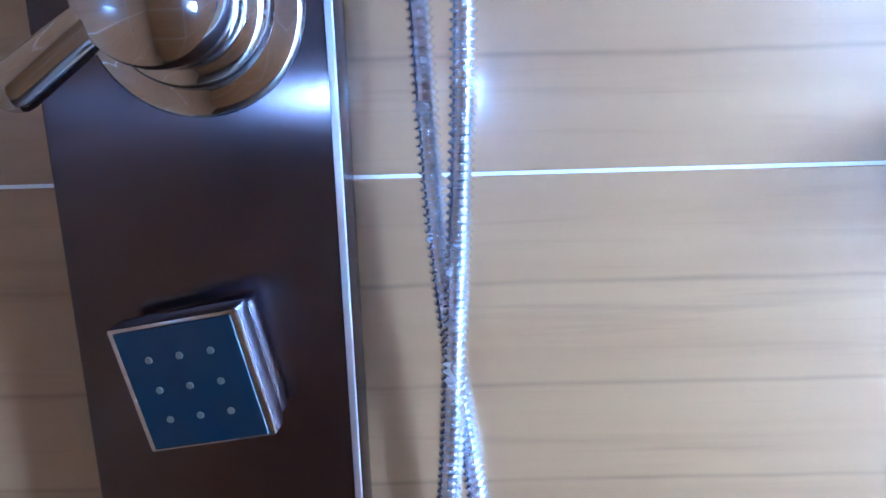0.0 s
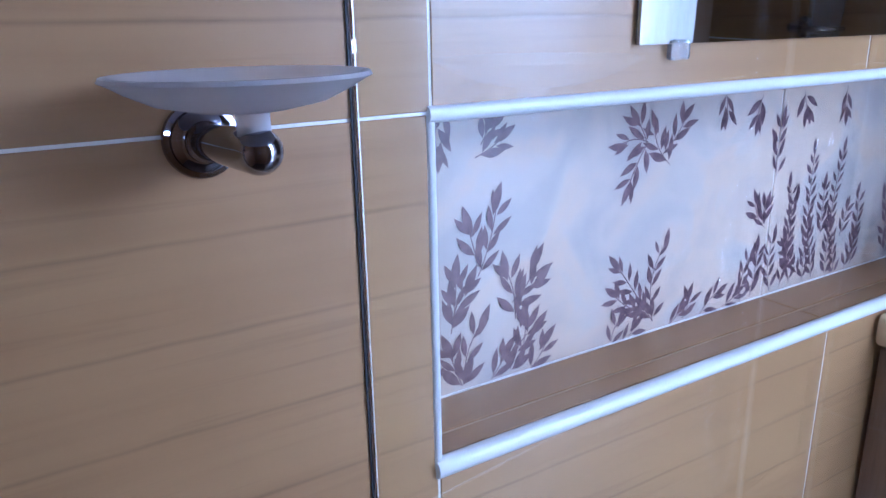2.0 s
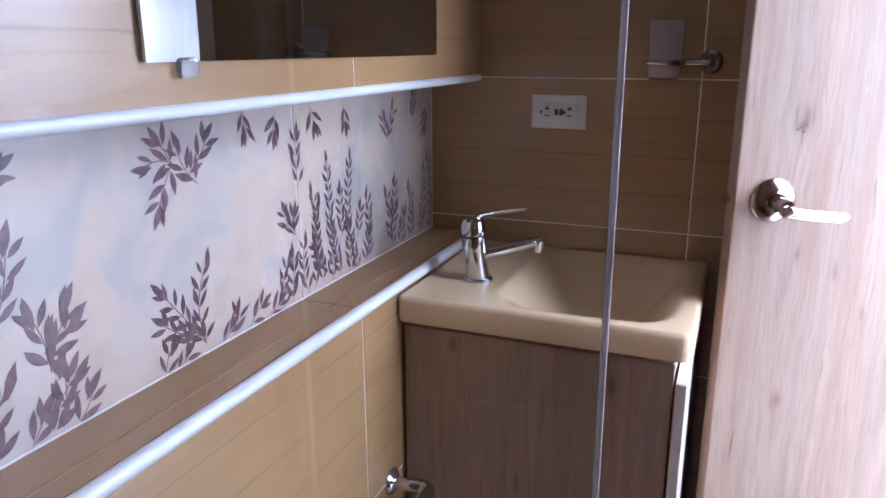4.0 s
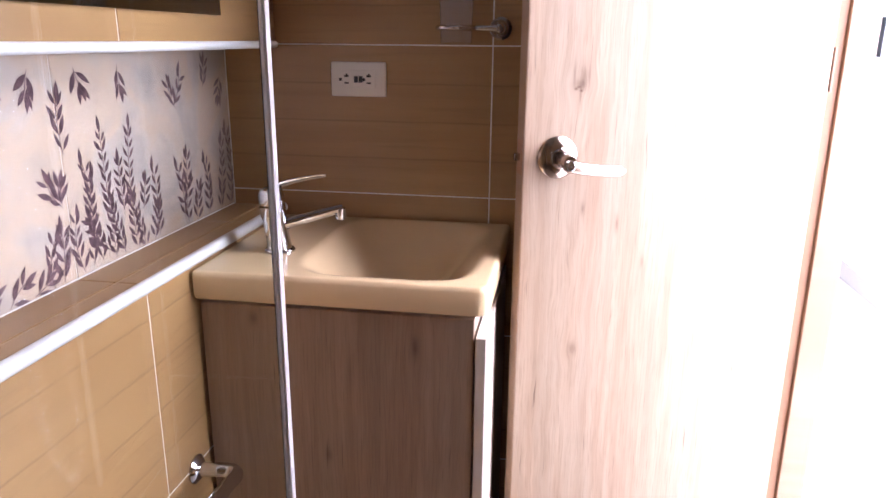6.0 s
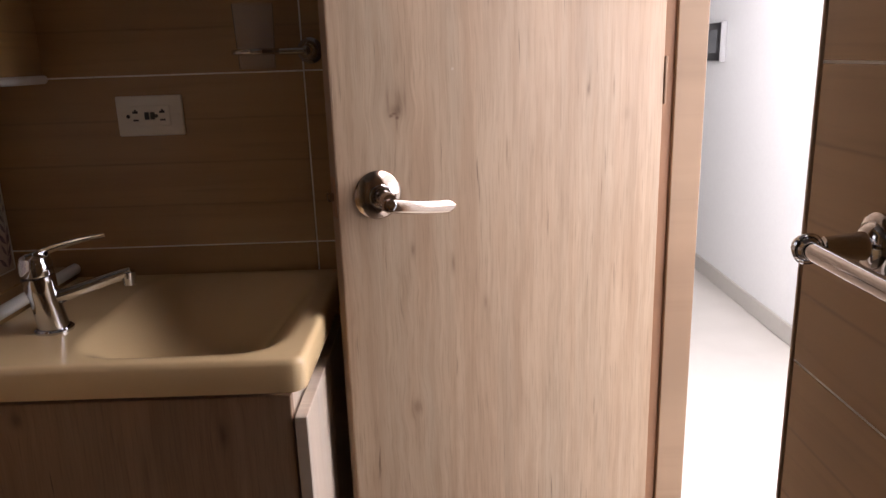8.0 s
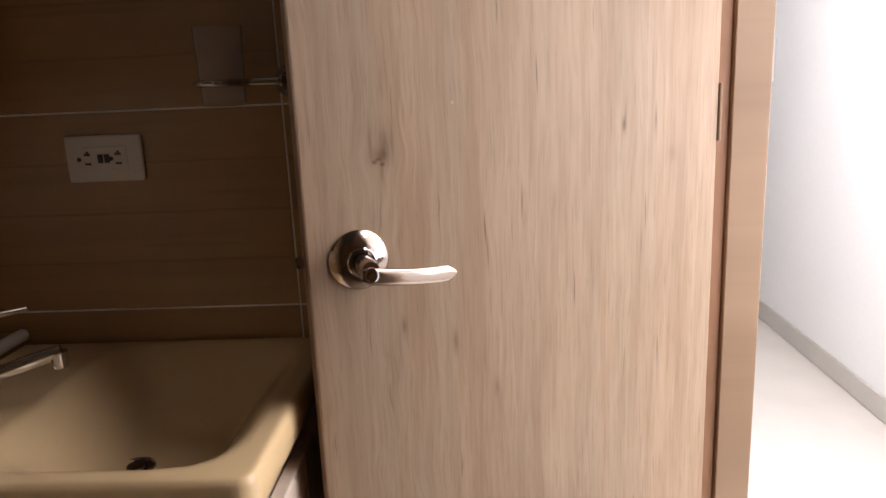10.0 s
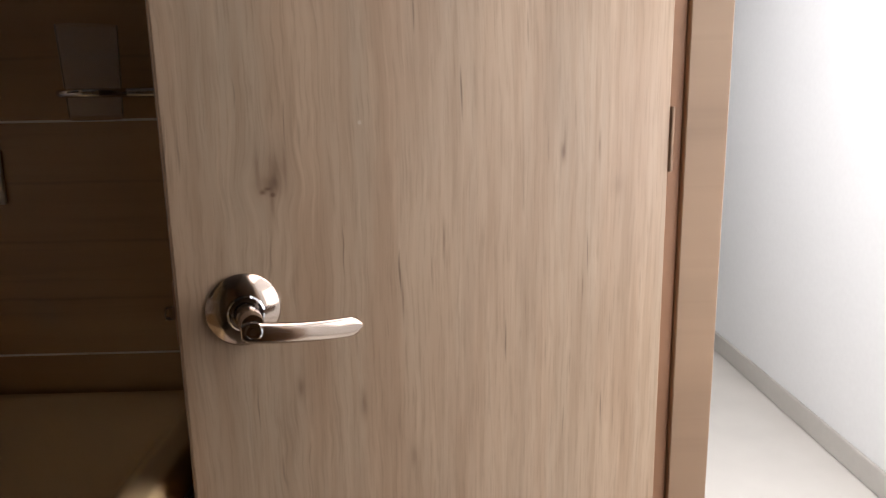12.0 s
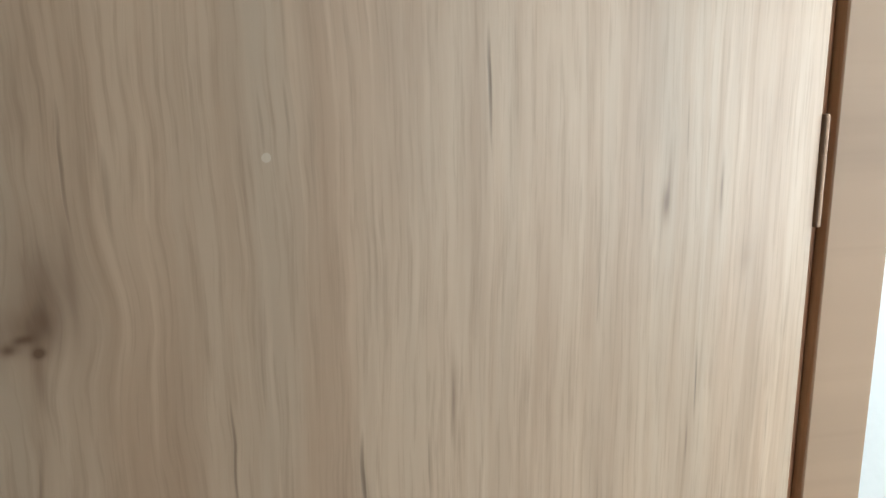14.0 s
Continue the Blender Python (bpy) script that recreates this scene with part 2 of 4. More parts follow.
M_FLOOR = painted("polished_floor", (0.66, 0.63, 0.58), 0.16, 0.05, 5, 0.02)
# Unseen floor, darkened likewise against bounced light.
M_BATHFLOOR = painted("bathroom_floor_tile", (0.12, 0.085, 0.055), 0.35, 0.1, 12, 0.05)
M_CREAM = painted("cream_basin_marble", (0.72, 0.53, 0.30), 0.16, 0.03, 6, 0.0)
M_PLATE = painted("ivory_plastic", (0.78, 0.74, 0.66), 0.35, 0.02, 40, 0.02)
M_BLACK = painted("black_plastic", (0.025, 0.025, 0.028), 0.3, 0.1, 40, 0.05)
M_SCREEN = painted("grey_screen", (0.16, 0.17, 0.18), 0.2, 0.06, 20, 0.0)
M_SILVER = painted("silver_plastic", (0.55, 0.55, 0.56), 0.3, 0.03, 40, 0.0)
M_DARKGAP = painted("dark_seal", (0.035, 0.03, 0.028), 0.6, 0.2, 60)
M_DOOR = laminate("oak_door_laminate", (0.450, 0.325, 0.222), (0.405, 0.279, 0.184), (0.290, 0.183, 0.110),
                  [(0.466, 1.142, 0.020, 0.034, 0.26), (0.468, 1.130, 0.0095, 0.0085, 0.60), (0.474, 1.124, 0.0028, 0.0022, 0.9), (0.465, 1.121, 0.0022, 0.0018, 0.9), (0.470, 1.127, 0.0030, 0.0016, 0.7), (0.461, 1.141, 0.0050, 0.016, 0.5), (0.478, 1.150, 0.0024, 0.022, 0.4), (0.452, 1.150, 0.0022, 0.024, 0.35), (0.466, 1.112, 0.0020, 0.012, 0.5), (0.145, 1.146, 0.0032, 0.010, 0.8), (0.143, 1.165, 0.0016, 0.016, 0.5), (0.097, 1.150, 0.0014, 0.017, 0.8),
                   (0.385, 0.893, 0.004, 0.016, 0.6), (0.450, 0.924, 0.004, 0.012, 0.6), (0.290, 1.063, 0.0013, 0.020, 0.6), (0.116, 0.988, 0.0012, 0.016, 0.55),
                   (0.454, 0.665, 0.008, 0.013, 0.65), (0.331, 0.822, 0.004, 0.012, 0.45), (0.070, 1.105, 0.006, 0.012, 0.35), (0.338, 1.000, 0.0012, 0.018, 0.55)],
                  0.85, 0.44, [(0.377, 1.186)])
M_JAMB = laminate("oak_jamb_laminate", (0.40, 0.262, 0.165), (0.345, 0.22, 0.135), (0.25, 0.155, 0.095), (), 0.7, 0.45)
M_JAMBDARK = laminate("jamb_rebate_wood", (0.44, 0.24, 0.14), (0.38, 0.20, 0.11), (0.29, 0.15, 0.08), (), 0.5, 0.5)
M_CABINET = laminate("smoky_oak_laminate", (0.34, 0.225, 0.15), (0.285, 0.18, 0.115), (0.195, 0.12, 0.078),
                     [(0.09, 0.69, 0.008, 0.012, 0.8), (0.36, 0.66, 0.007, 0.02, 0.8), (0.21, 0.45, 0.006, 0.014, 0.6), (0.25, 0.60, 0.006, 0.05, 0.4)], 0.75, 0.4)
M_CABFRONT = laminate("pale_cabinet_front", (0.66, 0.56, 0.47), (0.60, 0.50, 0.41), (0.50, 0.41, 0.33), (), 0.4, 0.3)
M_CHROME = metal("chrome", (0.60, 0.61, 0.645), 0.05, 0.04).m
# Darker copy of the chrome: reflections of dark surroundings are put into its colour.
M_SHADECHROME = metal("shaded_chrome", (0.34, 0.35, 0.41), 0.06, 0.05).m
M_SATIN = metal("satin_nickel", (0.48, 0.405, 0.355), 0.11, 0.10, (6, 6, 240)).m
M_HINGE = metal("satin_brass", (0.24, 0.16, 0.11), 0.5, 0.1).m
M_ALU = metal("polished_aluminium", (0.86, 0.87, 0.89), 0.32, 0.08).m
M_HOSE = metal("hose_chrome", (0.74, 0.75, 0.80), 0.22, 0.08).m
M_TEAL = painted("dark_jet_face", (0.007, 0.020, 0.033), 0.12, 0.1, 40, 0.0)
M_NOZZLE = painted("rubber_nozzle", (0.10, 0.10, 0.07), 0.6, 0.1, 60)
_k = metal("brushed_steel", (0.13, 0.11, 0.125), 0.17, 0.06, (160, 160, 3))
_k.bump(_k.noise(_k.coord((420, 420, 5)), 1.0, 2.0), 0.05, 0.0005)
_k.set("Anisotropic", 0.96)
_tan = _k.nt.nodes.new("ShaderNodeTangent")
_tan.direction_type, _tan.axis = "RADIAL", "Z"
_k.nt.links.new(_tan.outputs[0], _k.b.inputs["Tangent"])
_k.set("Anisotropic Rotation", STEEL_ROT)
M_STEEL = _k.m
_k = Mat("mirror_silver", (0.52, 0.56, 0.60), 0.015, 1.0)
M_MIRROR = _k.m
_k = Mat("clear_glass", (0.93, 0.98, 0.96), 0.0)
_k.set("Transmission Weight", 1.0).set("IOR", 1.45)
M_GLASS = _k.m
_k = Mat("polished_glass_edge", (0.90, 0.95, 0.97), 0.12)
_k.set("Roughness", _k.math("ADD", 0.08, _k.math("MULTIPLY", _k.noise(_k.coord((40, 40, 8)), 1.0, 2.0), 0.25)))
M_GLASSEDGE = _k.m
_k = Mat("frosted_glass", (0.80, 0.78, 0.78), 0.42)
_k.set("Transmission Weight", 0.72).set("IOR", 1.12)
_k.set("Roughness", _k.math("ADD", 0.36, _k.math("MULTIPLY", _k.noise(_k.coord((60, 60, 60)), 1.0, 3.0), 0.15)))
M_FROST = _k.m
_k = Mat("satin_tumbler_glass", (0.99, 0.99, 1.0), 0.3)
_k.set("Transmission Weight", 0.93).set("IOR", 1.03)
_k.set("Roughness", _k.math("ADD", 0.15, _k.math("MULTIPLY", _k.noise(_k.coord((60, 60, 60)), 1.0, 3.0), 0.12)))
M_TUMBLER = _k.m
_k = Mat("clear_plastic", (0.85, 0.87, 0.88), 0.15)
_k.set("Transmission Weight", 0.88).set("IOR", 1.2)
M_CLIP = _k.m
# decorated tile: pale marble wash with shallow swirls
_k = Mat("decor_tile_glaze", (0.7, 0.65, 0.6), 0.24)
_v = _k.coord((1, 1, 1))
_w1, _w2 = _k.noise(_v, 7.0, 4.0, 0.55, 1.4), _k.noise(_v, 17.0, 4.0, 0.6, 2.2)
_c = _k.ramp(_w1, [(0.34, (0.48, 0.42, 0.37)), (0.47, (0.56, 0.47, 0.39)), (0.57, (0.60, 0.465, 0.345)), (0.7, (0.56, 0.445, 0.35))])
_k.set("Base Color", _k.mix(_k.math("MULTIPLY", _k.math("SUBTRACT", _w2, 0.5, clamp=True), 1.6, clamp=True), _c, (0.44, 0.38, 0.33)))
_k.bump(_w2, 0.16, 0.002)
M_DECOR = _k.m
_k = Mat("printed_leaf_glaze", (0.14, 0.08, 0.085), 0.3)
_k.set("Base Color", _k.ramp(_k.noise(_k.coord((1, 1, 1)), 90.0, 3.0), [(0.35, (0.105, 0.058, 0.066)), (0.65, (0.185, 0.108, 0.118))]))
M_LEAF = _k.m


# ---- mesh helpers ----
def part(name, bm, mt, parent=None, label="", smooth=False, kind=""):
    me = bpy.data.meshes.new(name)
    bmesh.ops.recalc_face_normals(bm, faces=bm.faces)
    if smooth:
        for f in bm.faces:
            f.smooth = True
    bm.to_mesh(me)
    bm.free()
    me.materials.append(mt)
    if smooth:
        me.set_sharp_from_angle(angle=radians(38))
    ob = new(name, me)
    ob.parent = parent
    return tagged(ob, label, "", "", kind)


def thing(name, x, y, z, label, category, rz=0.0, group=""):
    ob = new(name)
    ob.empty_display_size = 0.05
    ob.matrix_basis = pose(x, y, z, 0, 0, rz)
    return tagged(ob, label, category, group)


def structure(ob):
    return tagged(ob, kind="structure")


def bx(a, b, bevel=0.0, seg=2, bm=None):
    own = bm is None
    bm = bm or bmesh.new()
    r = bmesh.ops.create_cube(bm, size=1)
    for v in r["verts"]:
        v.co = Vector([(a[i] + b[i]) / 2 + v.co[i] * (b[i] - a[i]) for i in range(3)])
    if bevel:
        edges = list({e for v in r["verts"] for e in v.link_edges})
        bmesh.ops.bevel(bm, geom=edges, offset=bevel, segments=seg, affect="EDGES", profile=0.5)
    return bm


def lathe(profile, centre, axis, seg=32, bm=None):
    """profile: (radius, distance along the axis); a surface of revolution about axis, from centre."""
    bm = bm or bmesh.new()
    q = Vector(axis).normalized().to_track_quat("Z", "Y").to_matrix()
    c = Vector(centre)
    rings = []
    for r, h in profile:
        if r < 1e-6:
            rings.append([bm.verts.new(c + q @ Vector((0, 0, h)))])
        else:
            rings.append([bm.verts.new(c + q @ Vector((r * math.cos(2 * math.pi * i / seg), r * math.sin(2 * math.pi * i / seg), h))) for i in range(seg)])
    for a, b in zip(rings, rings[1:]):
        for i in range(seg):
            j = (i + 1) % seg
            if len(a) == 1 and len(b) == 1:
                continue
            if len(a) == 1:
                bm.faces.new((a[0], b[i], b[j]))
            elif len(b) == 1:
                bm.faces.new((a[i], a[j], b[0]))
            else:
                bm.faces.new((a[i], a[j], b[j], b[i]))
    return bm


def rod(p0, p1, r0, r1=None, seg=20, bm=None, round_end=0.0):
    p0, p1 = Vector(p0), Vector(p1)
    r1 = r0 if r1 is None else r1
    d = (p1 - p0).length
    prof = [(0, 0), (r0 * 0.9, 0), (r0, r0 * 0.1)]
    if round_end:
        prof += [(r1 * math.cos(a), d - round_end + round_end * math.sin(a)) for a in [math.pi / 2 * i / 6 for i in range(6)]] + [(0, d)]
    else:
        prof += [(r1, d - r1 * 0.1), (r1 * 0.9, d), (0, d)]
    return lathe(prof, p0, p1 - p0, seg, bm)


def sweep(points, radius, seg=14, bm=None, squash=(1, 1)):
    """A tube along points; radius: a number or a function of the distance along it."""
    bm = bm or bmesh.new()
    pts = [Vector(p) for p in points]
    ref = Vector((0.13, 0.91, 0.39)).normalized()
    dist, rings = 0.0, []
    for i, p in enumerate(pts):
        t = (pts[min(i + 1, len(pts) - 1)] - pts[max(i - 1, 0)]).normalized()
        a = (ref - t * ref.dot(t)).normalized()
        b = t.cross(a)
        ref = a
        if i:
            dist += (p - pts[i - 1]).length
        r = radius(dist) if callable(radius) else radius
        rings.append([bm.verts.new(p + (a * math.cos(w) * squash[0] + b * math.sin(w) * squash[1]) * r) for w in [2 * math.pi * k / seg for k in range(seg)]])
    for a, b in zip(rings, rings[1:]):
        for i in range(seg):
            bm.faces.new((a[i], a[(i + 1) % seg], b[(i + 1) % seg], b[i]))
    bm.faces.new(rings[0][::-1])
    bm.faces.new(rings[-1])
    return bm


def spline(keys, n):
    """Points of a smooth curve through the keys."""
    k = [Vector(p) for p in keys]
    k = [k[0] * 2 - k[1]] + k + [k[-1] * 2 - k[-2]]
    out = []
    for i in range(1, len(k) - 2):
        for s in range(n):
            t = s / n
            a, b, c, d = k[i - 1], k[i], k[i + 1], k[i + 2]
            out.append(0.5 * ((2 * b) + (c - a) * t + (2 * a - 5 * b + 4 * c - d) * t * t + (3 * b - a - 3 * c + d) * t ** 3))
    return out + [k[-2]]


# ---- plan, in metres ----
NX0, NZ0, NZ1, ND = -1.167, 0.868, 1.200, 0.111    # niche: left end, bottom, top, depth
SY = -1.028                                        # south wall face
WX = -2.18                                         # west wall face
DX0, DX1 = -0.570, -0.012                          # doorway
HEAD = 2.05
H = 2.40
G = 0.0012                                         # tiles stand this far off the grout face
WT = 0.084                                         # thickness of the doorway wall


def slab(name, a, b, mt):
    return structure(part(name, bx(a, b), mt))


# walls: the grout bed is the wall's face; tiles are set on it
wall_north = slab("wall_north", (WX - 0.12, G, 0), (NX0, 0.24, H), M_GROUT)
wall_north_low = slab("wall_north_low", (NX0, G, 0), (0.0, 0.24, NZ0 - 0.012), M_GROUT)
wall_north_high = slab("wall_north_high", (NX0, G, NZ1 + 0.002), (0.0, 0.24, H), M_GROUT)
niche_back = slab("niche_back", (NX0, ND + G, NZ0 - 0.012), (0.0, 0.24, NZ1 + 0.002), M_GROUT)
wall_east = slab("wall_east", (G, SY - WT, 0), (0.14, 0.24, H), M_GROUT)
wall_south = slab("wall_south", (WX - 0.12, SY - WT, 0), (DX0 - 0.0065, SY - G, H), M_GROUT)
wall_west = slab("wall_west", (WX - 0.12, SY - G, 0), (WX - G, G, H), M_GROUT)
wall_over_door = slab("wall_over_door", (DX0 - 0.0065, SY - WT, HEAD + 0.035), (G, SY - G, H), M_WHITE)
floor_bath = slab("floor_bathroom", (WX, SY, -0.06), (G, G, 0.0), M_BATHFLOOR)
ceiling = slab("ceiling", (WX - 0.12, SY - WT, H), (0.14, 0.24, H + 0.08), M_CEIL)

# corridor outside the door
CY = -2.105
floor_corr = slab("floor_corridor", (-2.6, CY - 0.1, -0.08), (4.5, SY - G, -0.002), M_FLOOR)
wall_corr = slab("wall_corridor", (-2.6, CY - 0.12, 0), (4.5, CY, 2.45), M_WHITE)
wall_corr_end = slab("wall_corridor_west", (-2.72, CY - 0.12, 0), (-2.6, SY - WT, 2.45), M_WHITE)
wall_corr_east = slab("wall_corridor_east", (4.5, CY - 0.12, 0), (4.6, SY + 0.1, 2.45), M_WHITE)
wall_corr_north = slab("wall_corridor_north", (0.0055, SY - WT - 0.004, 0), (4.5, SY - WT - 0.0005, 2.45), M_WHITE)
wall_corr_north_b = slab("wall_corridor_inner", (-2.6, SY - WT - 0.004, 0), (DX0 - 0.0065, SY - WT - 0.0005, 2.45), M_WHITE)
ceiling_corr = slab("ceiling_corridor", (-2.72, CY - 0.12, 2.45), (4.6, SY - WT, 2.53), M_WHITE)
baseboard = structure(part("baseboard", bx((-2.6, CY, 0.0), (4.5, CY + 0.014, 0.085), 0.003, 1), M_SKIRT))

# ---- wall tiles ----
_tiles = {}


def tile_mesh(x0, x1, z0, z1, mt, name):
    """A tile with a bevelled face; its local origin is the lower left corner of the whole tile that it was cut from."""
    key = (round(x0, 3), round(x1, 3), round(z0, 3), round(z1, 3), mt.name)
    if key not in _tiles:
        g = 0.0014
        c = 0.0008
        a = [(x0 + g, 0.004, z0 + g), (x1 - g, 0.004, z0 + g), (x1 - g, 0.004, z1 - g), (x0 + g, 0.004, z1 - g)]
        f = [(x0 + g, -G + c, z0 + g), (x1 - g, -G + c, z0 + g), (x1 - g, -G + c, z1 - g), (x0 + g, -G + c, z1 - g)]
        t = [(x0 + g + c, -G, z0 + g + c), (x1 - g - c, -G, z0 + g + c), (x1 - g - c, -G, z1 - g - c), (x0 + g + c, -G, z1 - g - c)]
        me = bpy.data.meshes.new(name)
        faces = [(8, 9, 10, 11)] + [(i, (i + 1) % 4, 4 + (i + 1) % 4, 4 + i) for i in range(4)] + [(4 + i, 4 + (i + 1) % 4, 8 + (i + 1) % 4, 8 + i) for i in range(4)]
        me.from_pydata(a + f + t, [], faces)
        me.materials.append(mt)
        _tiles[key] = me
    return _tiles[key]


def tiled(wall, origin, rz, cuts, z0, z1, mt=None, rows=0.3, name="tile", base=0.0):
    """Tiles on a wall's grout face. origin: the world place of local 0; rz: turns local x; cuts: (start, end, start of the whole tile)."""
    mt = mt or M_TILE
    r = math.floor((z0 - base) / rows + 1e-6)
    while base + r * rows < z1 - 1e-6:
        foot = base + r * rows
        a, b = max(z0, foot), min(z1, foot + rows)
        for x0, x1, w in cuts:
            me = tile_mesh(x0 - w, x1 - w, a - foot, b - foot, mt, name)
            ob = new(name, me)
            ob.parent = wall
            ob.matrix_basis = pose(*origin) @ pose(0, 0, 0, 0, 0, rz) @ pose(w, 0, foot)
        r += 1


T1, T2 = -1.167, -0.537
_left = [(WX, -1.832, -2.462), (-1.832, T1, -1.797)]
tiled(wall_north, (0, G, 0), 0, _left, 0, 1.2, M_TALL, 0.375, "tile", 0.825)
tiled(wall_north, (0, G, 0), 0, _left, 1.2, H)
tiled(wall_north_low, (0, G, 0), 0, [(T1, T2, T1), (T2, 0, T2)], 0, NZ0 - 0.012, M_TALL, 0.375, "tile", 0.515)
tiled(wall_north_high, (0, G, 0), 0, [(T1, T2, T1), (T2, 0, T2)], NZ1 + 0.002, H)
# east wall: local x runs towards the south
tiled(wall_east, (G, ND, 0), -90, [(0, ND + 0.441, -0.078), (ND + 0.441, ND - SY, ND + 0.441)], 0, H)
tiled(wall_south, (0, SY - G, 0), 180, [(-DX0 + 0.0065, 1.17, 0.54), (1.17, 1.80, 1.17), (1.80, -WX, 1.80)], 0, H)
tiled(wall_west, (WX - G, 0, 0), 90, [(SY, -0.63, -1.26), (-0.63, 0.0, -0.63)], 0, H)

# niche: sill tiles in two strips, left cheek, soffit, printed tiles at the back
sill_bed = structure(part("niche_sill", bx((NX0, 0.012, NZ0 - 0.0122), (0.0, ND + G, NZ0 - 0.0085)), M_GROUT))
for x0, x1 in ((NX0 + 0.003, T2), (T2, -0.001)):
    for y0, y1 in ((0.014, 0.0465), (0.0485, ND - 0.001)):
        ob = part("sill_tile", bx((x0 + 0.001, y0 + 0.001, NZ0 - 0.008), (x1 - 0.001, y1 - 0.001, NZ0), 0.0008, 1), M_SILL, sill_bed)
cheek = structure(part("niche_cheek", bx((NX0, 0.012, NZ0), (NX0 + 0.004, ND, NZ1)), M_TILE))
soffit = structure(part("niche_soffit", bx((NX0 + 0.004, 0.012, NZ1 - 0.003), (0.0, ND, NZ1 + 0.002)), M_TILE))


def trim_strip(name, pts, r=0.0065):
    return structure(part(name, sweep(pts, r, 12), M_PVC, smooth=True))


trim_strip("trim_niche_top", [(NX0 - 0.004, 0.001, NZ1 - 0.001), (-0.002, 0.001, NZ1 - 0.001)], 0.0072)
trim_strip("trim_niche_sill", [(NX0 - 0.004, 0.001, NZ0 - 0.004), (-0.002, 0.001, NZ0 - 0.004)], 0.0100)
structure(part("niche_sill_joint", bx((NX0 + 0.004, 0.0470, NZ0 - 0.0085), (-0.001, 0.0480, NZ0 - 0.0010)), M_JOINT))
trim_strip("trim_niche_side", [(NX0 - 0.001, 0.001, NZ0 - 0.004), (NX0 - 0.001, 0.001, NZ1 - 0.001)], 0.0042)

niche_print = thing("niche_decor", NX0, ND + G, NZ0, "pale marbled tiles with printed mauve leaf sprigs in the niche", "decorative tiles")


def sprig(bm, x0, z0, x1, z1, size=1.0, rnd=random):
    """A curved stem from (x0, z0) to (x1, z1) with pairs of broad pointed leaves, laid in the tile's face."""
    d = Vector((x1 - x0, z1 - z0))
    u = d.normalized()
    s = Vector((-u.y, u.x))
    bend = rnd.uniform(-0.14, 0.14)
    top = NZ1 - NZ0 - 0.004

    def at(t):
        return Vector((x0, z0)) + d * t + s * bend * d.length * math.sin(math.pi * t)

    def blade_at(p, way, ln, w, curl):
        side = Vector((-way.y, way.x))
        prof = [(0.0, 0.0), (0.10, 0.30), (0.28, 0.82), (0.48, 1.0), (0.68, 0.80), (0.86, 0.36), (1.0, 0.0)]

        def mid(a):
            return p + way * ln * a + side * curl * ln * a * a
        left = [mid(a) + side * w * b for a, b in prof]
        right = [mid(a) - side * w * b * 0.85 for a, b in prof[1:-1]][::-1]
        y = -0.0017 - rnd.uniform(0.0, 0.0006)
        verts = [bm.verts.new((min(max(q.x, 0.0045), NIN), y, min(max(q.y, 0.0015), top))) for q in left + right]
        bm.faces.new(verts)

    for i in range(10):
        a, b = at(i / 10), at((i + 1) / 10)
        q = [a + s * 0.0008, b + s * 0.0006, b - s * 0.0006, a - s * 0.0008]
        if all(0.001 < v.y < top and 0.0045 < v.x < NIN for v in q):
            bm.faces.new([bm.verts.new((v.x, -0.00155, v.y)) for v in q])
    step = 0.0195 * size
    n = max(2, int(round(d.length / step)))
    for i in range(n):
        t = (i + 0.25) / n * 0.92
        ln = size * 0.0285 * rnd.uniform(0.82, 1.12) * (1 - 0.22 * t)
        for sg in (-1, 1):
            w = rnd.uniform(0.42, 0.80)
            way = (u * math.cos(w) + s * sg * math.sin(w)).normalized()
            p = at(min(1.0, t + (0.12 / n if sg > 0 else 0.0)))
            if 0.0 < p.x + way.x * ln * 0.5 < NIN and 0.0 < p.y + way.y * ln * 0.5 < top:
                blade_at(p + way * 0.0022, way, ln, ln * rnd.uniform(0.14, 0.18), -sg * rnd.uniform(0.0, 0.14))
    p = at(1.0) - u * size * 0.020
    if p.y + u.y * 0.012 < top:
        blade_at(p + u * 0.004, u, size * 0.030, 0.0050 * size, rnd.uniform(-0.08, 0.08))


NIN = -NX0 - 0.002
# sprigs of the printed pattern: foot and tip of the stem, from the niche's lower left corner
BUSH_LEFT = [(0.12, 0.134, 0.146, 0.222), (0.121, 0.149, 0.106, 0.202), (0.1, 0.0, 0.128, 0.084), (0.1, 0.0, 0.078, 0.062), (0.084, 0.074, 0.091, 0.149), (0.084, 0.074, 0.111, 0.134), (0.163, 0.001, 0.185, 0.08), (0.163, 0.001, 0.208, 0.06), (0.172, 0.071, 0.155, 0.142), (0.169, 0.083, 0.212, 0.117), (0.167, 0.093, 0.204, 0.143), (0.188, -0.004, 0.222, 0.039), (0.04, 0.126, 0.057, 0.225), (0.037, 0.067, 0.052, 0.126), (0.047, 0.005, 0.06, 0.07), (0.135, 0.0, 0.163, 0.039)]
